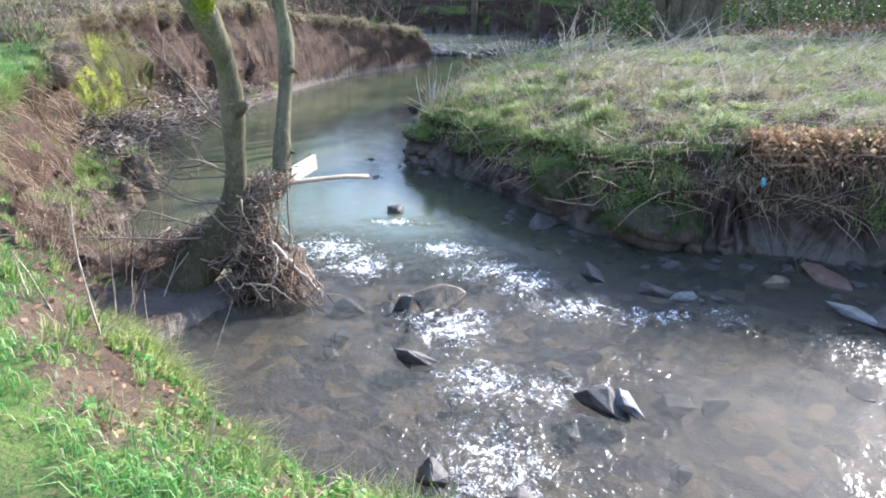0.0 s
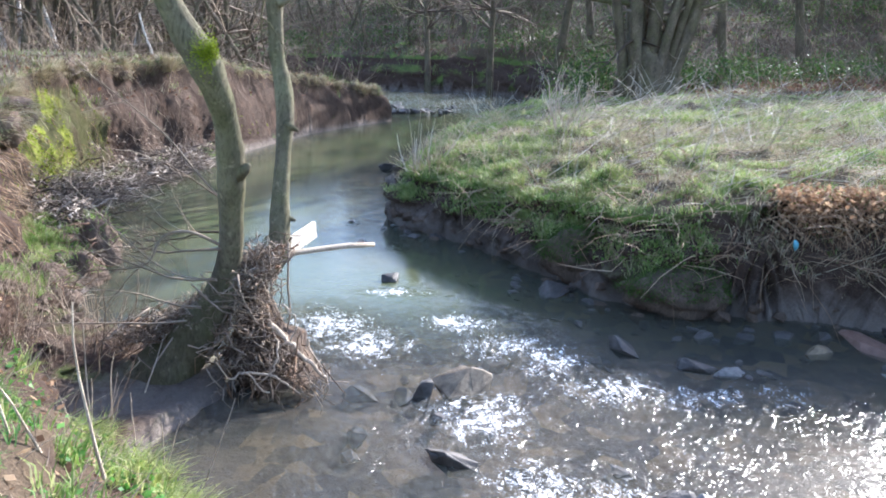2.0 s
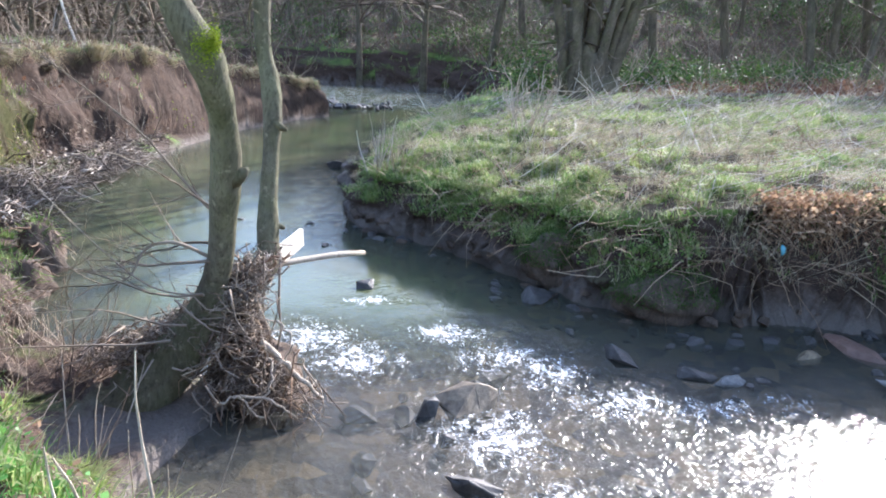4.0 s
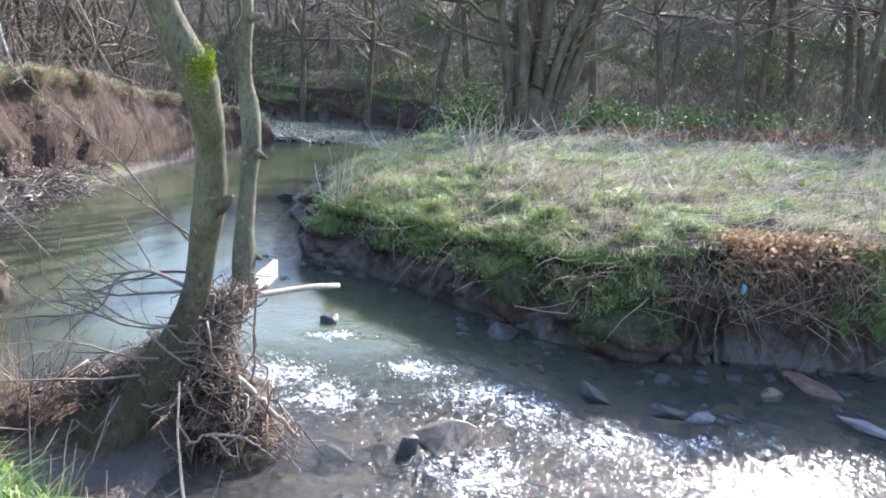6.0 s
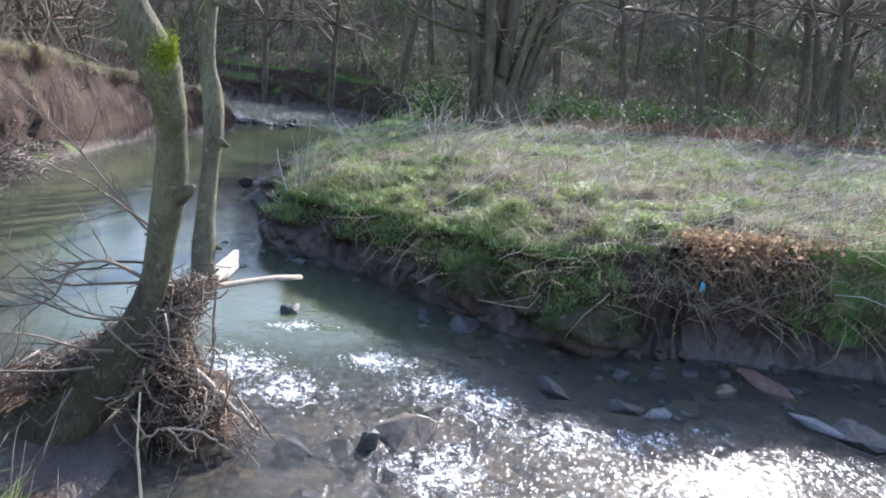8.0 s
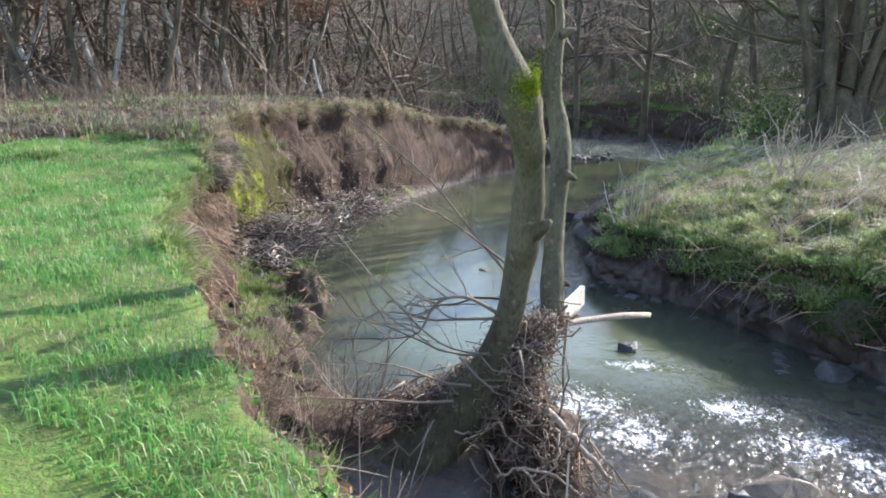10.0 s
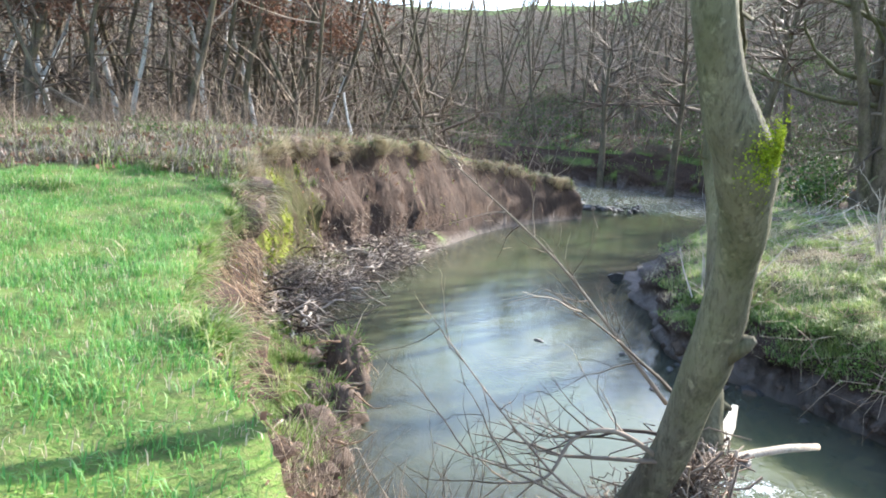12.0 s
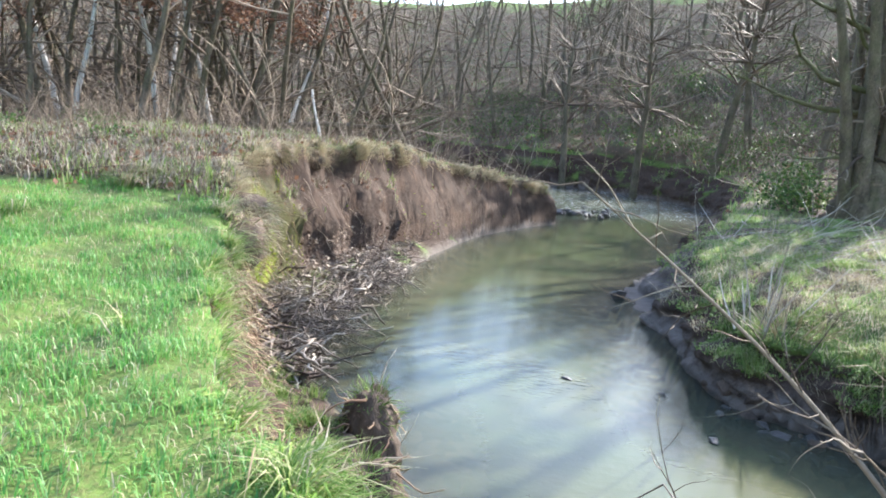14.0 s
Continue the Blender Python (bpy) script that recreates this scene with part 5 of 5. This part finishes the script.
stems("bramble_stems", rtop * RN * (X > 0.5) * (Y < 15.5) * np.clip(0.6 - UPRIGHT * 0.3, 0, 1) * (Z > 0.7), 1700, (0.3, 1.4), (0.004, 0.010), ROOT, "bare brambles trailing over the far bank's edge", 18, 0.15, 0.3, -0.2, (-0.4, -0.9, 0))
stems("straw_stems", rtop * RN * (UPRIGHT > 0.7) * (Y < 24) * (0.15 + dry), 2600, (0.4, 1.4), (0.003, 0.007), STRAW, "pale dead stems lying on the far bank", 19, 0.14, 0.12, -0.05, (0.9, -0.6, 0))
stems("hanging_roots", clifflip, 450, (0.25, 0.8), (0.003, 0.009), ROOT, "fine roots hanging from the cliff's lip", 20, -0.4, 0.25, -0.25, (0.6, 0, 0))
stems("lying_stems", rtop * RN * (UPRIGHT > 0.7) * (X > 1.5), 1300, (0.6, 2.2), (0.005, 0.012), DEAD_STEM, "long dead bramble stems lying on the far bank", 32, 0.1, 0.15, -0.05, (0.8, -0.5, 0))
rust = np.exp(-((X - 21) / 6) ** 2 - ((Y - 34) / 4.5) ** 2) * np.clip(0.3 + PATCH, 0, 1) * RIGHT * (Z > 1.0)
leaf_litter("dead_bracken", rust, 7000, (0.07, 0.17), BROWN_LEAF, "rust-brown dead bracken below the trees", 42, 0.35, "bracken")
stems("dead_bracken", rust, 900, (0.4, 1.1), (0.006, 0.014), FERN, "flattened stalks of dead bracken below the trees", 43, 0.4, 0.25, -0.1)
cliff_face = LEFT & (X < -3) & (UPRIGHT < 0.6) & (Z > 0.5)
stems("hanging_stems", cliff_face * np.exp(-((Y - 22) / 2.2) ** 2), 130, (0.2, 0.9), (0.003, 0.008), DRY_STICK, "dead brown stems hanging down the cliff", 33, -0.3, 0.2, -0.3, (0.5, -0.3, 0))
stems("hanging_stems", cliff_face * np.exp(-((Y - 17) / 2.6) ** 2), 220, (0.2, 0.7), (0.003, 0.008), ROOT, "pale roots hanging down the mossy cliff", 34, -0.5, 0.25, -0.3, (0.5, -0.3, 0))
leaf_litter("moss", cliff_face * np.clip(SURF[:, 2] + 1.2 * FINE - 0.55, 0, 1), 8000, (0.02, 0.06), MOSS, "yellow-green moss cushions on the shaded cliff", 35, 0.02, "moss")
flood = LEFT & (Z < 1.0) & (Y > 14.6) & (Y < 25) & (X < -5.2)
leaf_litter("flood_debris", flood, 2200, (0.04, 0.11), DRY_STICK, "brown dry scraps caught among the flood sticks", 48, 0.16)
leaf_litter("fallen_leaves", lip_zone, 1500, (0.03, 0.07), FERN, "dead brown leaves down the near bank", 36, 0.04)
stems("bank_twigs", lip_zone, 420, (0.12, 0.5), (0.002, 0.005), DRY_STICK, "small dry twigs strewn down the near bank", 37, 0.1, 0.2, -0.05)
FOOT = np.min(np.hypot(X[:, None] - LF[None, 30:140, 0], Y[:, None] - LF[None, 30:140, 1]), 1)
edge_band = LEFT & (FOOT < 0.75) & (Y < 8.4) & (Y > 3.6) & (Z > 0.12)
blades("bank_grass", edge_band * np.clip(FINE + 0.8 * PATCH - 0.1, 0, 1), 4500, (0.06, 0.2), (0.003, 0.006), (0.4, 1.4), LIME, "bright fresh grass along the near bank's edge", 45, (0.2, 0.1, 0), 0.5)
leaf_litter("bank_weeds", edge_band * np.clip(0.2 + FINE, 0, 1), 1800, (0.03, 0.08), GRASS, "green weeds along the water's edge", 46, 0.1)
near_tip = LEFT & (X > -0.1) & (X < 1.5) & (Y > 2.4) & (Y < 3.9) & (Z > 0.8)
blades("bank_grass", near_tip * (0.2 + FINE), 1500, (0.1, 0.3), (0.002, 0.005), (0.3, 1.2), TUFT, "green and straw grass at the bank's brink", 38)
bay = LEFT & (Y > 9) & (Y < 16) & (X < -4.4) & (UPRIGHT < 0.7) & (Z > 0.7)
stems("hanging_roots", bay, 900, (0.15, 0.7), (0.003, 0.008), ROOT, "pale torn roots in the wall below the meadow", 39, -0.3, 0.25, -0.25, (0.6, -0.2, 0))
spit = LEFT & (Z < 0.9) & (X > -5.2) & (X < -2.5) & (Y > 7.2) & (Y < 10.6)
stems("dead_stalks", spit, 420, (0.3, 0.9), (0.003, 0.006), DRY_STICK, "dead stalks and twigs round the alder's foot", 22, 1.0, 0.15, 0)


# single plants
def clump(name, place, count, length, r, material, label, category, seed, spread=0.15, flare=0.35, forks=0):
    rng = random.Random(seed)
    t = thing(name, place, label, category)
    for _ in range(count):
        g = Geo()
        b = Vector((rng.gauss(0, spread), rng.gauss(0, spread), -0.05))
        d = Vector((b.x / spread * flare + rng.gauss(0, 0.15), b.y / spread * flare + rng.gauss(0, 0.15), 1))
        l = rng.uniform(*length)
        if forks:
            limb(g, rng, b, d, l, r, forks, 4)
        else:
            g.tube(wander(rng, b, d, l, 5, 0.06), [r * (1 - 0.13 * i) for i in range(6)], 4, False)
        part("stem", g, material, t)
    return t


def at_ground(x, y):
    return (x, y, drop(x, y))


clump("reed_clump", at_ground(-0.5, 16.7), 11, (0.7, 1.7), 0.016, DEAD_STEM, "pale dead reed stems on the bank's corner", "reeds", 1, 0.16, 0.3)
clump("reed_clump", at_ground(-0.1, 16.5), 60, (0.25, 0.7), 0.010, STRAW, "short bent dead reeds on the bank's corner", "reeds", 2, 0.32, 0.9)
clump("bare_shrub", at_ground(2.7, 17.9), 12, (0.9, 1.6), 0.026, PALE_ROOT, "small bare shrub with spreading grey twigs", "shrub", 3, 0.1, 0.4, 1)
clump("dead_stalks", at_ground(4.2, 16.8), 7, (0.25, 0.45), 0.012, STRAW, "cut pale stalks standing in the grass", "stalks", 4, 0.35, 0.1)
clump("dead_stalks", at_ground(2.0, 17.2), 6, (0.2, 0.4), 0.01, STRAW, "cut pale stalks standing in the grass", "stalks", 5, 0.5, 0.1)
clump("dead_stalks", at_ground(-2.35, 5.0), 3, (0.7, 0.95), 0.010, PALE_ROOT, "tall pale dead stalks on the near bank", "stalks", 6, 0.12, 0.08)
clump("dead_stalks", at_ground(-2.75, 7.0), 6, (0.7, 1.2), 0.010, PALE_ROOT, "tall pale dead stalks above the water's edge", "stalks", 7, 0.22, 0.15)
clump("dead_stalks", at_ground(-3.3, 7.6), 7, (0.5, 1.1), 0.009, PALE_ROOT, "tall pale dead stalks above the water's edge", "stalks", 8, 0.3, 0.15)
clump("dry_sprig", at_ground(0.05, 3.9), 9, (0.2, 0.4), 0.004, ROOT, "small dead brown sprig on the near bank", "sprig", 12, 0.1, 0.5)
clump("twiggy_sapling", at_ground(-4.2, 8.9), 9, (0.6, 1.5), 0.009, TWIG, "thin bare sapling by the alder", "sapling", 9, 0.35, 0.25, 1)
clump("bare_shrub", at_ground(-5.6, 13.9), 8, (0.4, 0.9), 0.008, PALE_ROOT, "bare twigs sprouting by the rotten stump", "shrub", 10, 0.15, 0.3, 1)


def bush(place, size, count, leaf, material, label, seed, stems_n=14):
    rng = random.Random(seed)
    t = thing("bush", place, label, "bush", "evergreen bushes")
    g, s = Geo(), Geo()
    for _ in range(stems_n):
        d = Vector((rng.gauss(0, 0.7), rng.gauss(0, 0.7), 1))
        path = wander(rng, (rng.gauss(0, size[0] * 0.3), rng.gauss(0, size[1] * 0.3), -0.1), d, size[2] * rng.uniform(0.7, 1.2), 5, 0.2)
        s.tube(path, [0.025 * (1 - 0.15 * i) for i in range(6)], 4, False)
        for _ in range(count // stems_n):
            c = path[rng.randrange(1, 6)] + Vector((rng.gauss(0, size[0] * 0.25), rng.gauss(0, size[1] * 0.25), rng.gauss(0, size[2] * 0.15)))
            g.leaf(c, rng.uniform(0.6, 1.2) * leaf, rng)
    tagged(part("stem_tangle", s, TWIG, t), kind="stuff")
    part("leaves", g, material, t, smooth=False)
    return t


for i, (x, y, sx, h) in enumerate(((12.2, 36.5, 1.6, 1.2), (14.5, 37.2, 1.9, 1.3), (17, 37.5, 2.0, 1.2), (19.5, 37.5, 1.8, 1.4), (22, 37.5, 1.8, 1.0), (7.6, 35.2, 1.1, 1.8), (8.2, 37, 1.3, 2.2), (25, 38, 1.8, 1.2), (13.5, 39.5, 2, 1.6), (17.5, 40.5, 2.2, 1.6))):
    bush(at_ground(x, y), (sx, sx * 0.8, h), 900, 0.16, IVY, "glossy green ivy and bramble bush below the trees", 60 + i)
bush(at_ground(-13.5, 19.6), (0.7, 0.6, 0.5), 300, 0.09, IVY, "low green weed clump at the meadow's edge", 90)
bush(at_ground(-11, 18.4), (0.5, 0.5, 0.4), 240, 0.08, IVY, "low green weed clump at the meadow's edge", 91)


def bracken():
    """The rust-brown clod of dead fern and roots on the bank's lip."""
    rng = random.Random(5)
    t = thing("bracken_clump", (5.4, 11.25, 1.52), "rust-brown dead bracken and roots draped over the bank", "bracken")
    for _ in range(260):
        g = Geo()
        p = Vector((rng.uniform(-1.0, 1.6), rng.gauss(-0.12, 0.14), rng.uniform(-0.15, 0.3)))
        d = Vector((rng.gauss(0, 0.6), rng.gauss(-0.9, 0.4), rng.gauss(0.1, 0.4)))
        g.tube(wander(rng, p, d, rng.uniform(0.3, 0.9), 7, 0.22, -0.22), [rng.uniform(0.003, 0.009) * (1 - 0.1 * i) for i in range(8)], 4, False)
        part("frond", g, FERN, t)
    g = Geo()
    for _ in range(3600):
        g.leaf(Vector((rng.uniform(-1.1, 1.7), rng.gauss(-0.12, 0.22), 0.32 - abs(rng.gauss(0, 0.28)))), rng.uniform(0.03, 0.1), rng)
    part("dead_leaves", g, FERN, t, smooth=False)


bracken()


def moss_mound(place, size):
    """A slumped sod covered with moss at the bank's foot."""
    rng = random.Random(51)
    t = thing("slumped_sod", place, "slumped sod covered with green moss at the bank's foot", "sod")
    bm = bmesh.new()
    bmesh.ops.create_icosphere(bm, subdivisions=4, radius=1)
    for v in bm.verts:
        q = v.co * 1.5
        v.co = Vector((v.co.x * size[0], v.co.y * size[1], v.co.z * size[2])) * (1 + 0.28 * fbm(q.x, q.y, q.z) + 0.08 * fbm(q.x * 5, q.y * 5, q.z * 5))
    skin = [(v.co.copy(), v.normal.copy()) for v in bm.verts if v.normal.z > -0.1]
    m = bpy.data.meshes.new("sod")
    bm.to_mesh(m)
    bm.free()
    m.polygons.foreach_set("use_smooth", [True] * len(m.polygons))
    m.materials.append(MUD)
    new("sod", m).parent = t
    g = Geo()
    for _ in range(9000):
        p, n = rng.choice(skin)
        g.leaf(p + n * rng.uniform(-0.01, 0.03) + Vector((rng.gauss(0, 0.04), rng.gauss(0, 0.02), rng.gauss(0, 0.03))), rng.uniform(0.012, 0.035), rng)
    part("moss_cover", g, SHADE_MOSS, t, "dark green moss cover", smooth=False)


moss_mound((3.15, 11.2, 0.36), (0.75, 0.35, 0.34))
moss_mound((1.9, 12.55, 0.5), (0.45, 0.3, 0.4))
g = Geo()
g.tube([Vector((4.35, 10.72, 1.24)), Vector((4.36, 10.7, 1.2)), Vector((4.37, 10.7, 1.14)), Vector((4.36, 10.71, 1.1))], [0.01, 0.035, 0.03, 0.008], 7)
tagged(part("litter", g, BLUE), "scrap of blue plastic caught in the bank", "litter")


def brown_crown(place, size, count, seed):
    rng = random.Random(seed)
    t = thing("beech_sapling", place, "young tree still holding rust-brown winter leaves", "tree", "brown-leaved saplings")
    g = Geo()
    path = wander(rng, (0, 0, -0.2), (0, 0, 1), size * 1.5, 10, 0.04)
    g.tube(path, [0.06 * (1 - 0.08 * i) for i in range(11)], 6, False)
    part("trunk", g, WOOD_BARK, t)
    w, l = Geo(), Geo()
    for _ in range(26):
        p = path[rng.randrange(5, 11)]
        a = rng.uniform(0, 6.28)
        q = wander(rng, p, (math.cos(a), math.sin(a), rng.uniform(0, 0.5)), size * rng.uniform(0.25, 0.5), 5, 0.15)
        w.tube(q, [0.015 * (1 - 0.15 * i) for i in range(6)], 3, False)
        for _ in range(count // 26):
            l.leaf(q[rng.randrange(1, 6)] + Vector((rng.gauss(0, 0.3), rng.gauss(0, 0.3), rng.gauss(0, 0.3))), rng.uniform(0.1, 0.19), rng)
    tagged(part("branch_tangle", w, TWIG, t), kind="stuff")
    part("leaves", l, BROWN_LEAF, t, smooth=False)


for i, (x, y, s) in enumerate(((-20, 27.5, 5.5), (-16.5, 30, 5.8), (-13.5, 32, 6), (-21, 31, 6), (-17, 33, 6.4), (-12, 35, 6), (-23.5, 28.5, 5.5))):
    brown_crown(at_ground(x, y), s, 3600, 100 + i)


def fallen_log(a, b, r, material, label, seed):
    rng = random.Random(seed)
    g = Geo()
    stick(g, rng, a, b, r, 0.02, 9)
    tagged(part("fallen_log", g, material), label, "log")


fallen_log((-12.5, 33, 3.0), (-7.2, 34.5, 3.6), 0.13, WOOD_BARK, "mossy fallen trunk lying across the copse", 1)
fallen_log((-9.9, 30.2, 2.9), (-10.2, 30, 4.4), 0.06, BIRCH, "broken white birch stem standing in the copse", 2)


# bare thickets over the far slope
def thicket(seed, label):
    rng = random.Random(seed)
    t = thing("thicket", (0, 0, 0), label, "shrub", "bare thickets")
    g = Geo()
    for _ in range(20):
        b = Vector((rng.gauss(0, 0.9), rng.gauss(0, 0.9), -0.1))
        limb(g, rng, b, Vector((rng.gauss(0, 0.6), rng.gauss(0, 0.6), 1)), rng.uniform(1.2, 3.2), 0.022, 1, 3, 4)
    tagged(part("twig_tangle", g, TWIG, t), kind="stuff")
    if seed % 2:
        l = Geo()
        for _ in range(500):
            l.leaf(Vector((rng.gauss(0, 1.0), rng.gauss(0, 1.0), abs(rng.gauss(0.5, 0.5)))), rng.uniform(0.08, 0.16), rng)
        tagged(part("leaf_tangle", l, IVY, t), kind="stuff")
    return t


def thickets():
    rng = random.Random(77)
    kinds = [thicket(k, "bare twiggy scrub on the wooded slope" if k % 2 == 0 else "bramble scrub with dark green leaves on the slope") for k in (1, 2, 3, 4)]
    n = 0
    while n < 190:
        x, y = rng.uniform(-20, 45), rng.uniform(36, 74)
        if 0.87 * y + 0.5 * x < 46 or drop(x, y) < 2.0:
            continue
        m, k = pose(x, y, drop(x, y), 0, 0, rng.uniform(0, 360)), rng.uniform(0.7, 1.5)
        c = copy_thing(kinds[n % 4], m) if n > 3 else kinds[n]
        if n < 4:
            c.matrix_basis = m
        c.scale = (k, k, k)
        n += 1
    # low scrub where the meadow ends
    while n < 225:
        x, y = rng.uniform(-21, -9.5), rng.uniform(15.8, 24)
        if drop(x, y) < 2.2:
            continue
        c = copy_thing(kinds[rng.choice((1, 3, 3, 1, 0))], pose(x, y, drop(x, y), 0, 0, rng.uniform(0, 360)))
        k = rng.uniform(0.2, 0.42)
        c.scale = (k, k, k)
        tagged(c, "low bare scrub in the rough grass by the copse")
        n += 1


thickets()


# turf lumps that overhang the cliff's lip
def turf_clump(seed):
    rng = random.Random(seed)
    t = thing("turf_clump", (0, 0, 0), "ragged brown turf lump overhanging the cliff's lip", "turf", "turf lumps")
    bm = bmesh.new()
    bmesh.ops.create_icosphere(bm, subdivisions=3, radius=1)
    for v in bm.verts:
        q = v.co * 1.4
        v.co = Vector((v.co.x * 0.36, v.co.y * 0.34, v.co.z * 0.26)) * (1 + 0.45 * fbm(q.x + seed, q.y, q.z) + 0.2 * fbm(q.x * 3, q.y * 3, q.z * 3 + seed))
    m = bpy.data.meshes.new("sod")
    bm.to_mesh(m)
    bm.free()
    m.polygons.foreach_set("use_smooth", [True] * len(m.polygons))
    m.materials.append(MUD)
    new("sod", m).parent = t
    g = Geo()
    for _ in range(240):
        a, h = rng.uniform(0, 6.28), rng.uniform(-0.1, 0.2)
        p = Vector((math.cos(a) * 0.3, math.sin(a) * 0.3, h))
        g.tube(wander(rng, p, Vector((math.cos(a), math.sin(a), rng.gauss(0.2, 0.5))), rng.uniform(0.12, 0.35), 3, 0.2, -0.3), [0.006, 0.005, 0.004, 0.001], 3, False)
    tagged(part("straw_fringe", g, STRAW, t), kind="stuff")
    return t


def turf_lumps():
    rng = random.Random(41)
    kinds = [turf_clump(k) for k in range(4)]
    n = 0
    for i in range(112, 216):
        if rng.random() < (0.0 if i < 152 else 0.2 if i < 186 else 0.06):
            p = LL[i] + (LF[i] - LL[i]) * (rng.uniform(-0.03, 0.08) if i >= 152 else rng.uniform(0.08, 0.2))
            m, k = pose(p[0], p[1], LT[i] - rng.uniform(0.16, 0.4) - (0.22 if i < 152 else 0), rng.uniform(-15, 15), rng.uniform(-15, 15), rng.uniform(0, 360)), rng.uniform(0.5, 1.25)
            c = copy_thing(kinds[n % 4], m) if n > 3 else kinds[n]
            if n < 4:
                c.matrix_basis = m
            c.scale = (k, k, k)
            n += 1


turf_lumps()
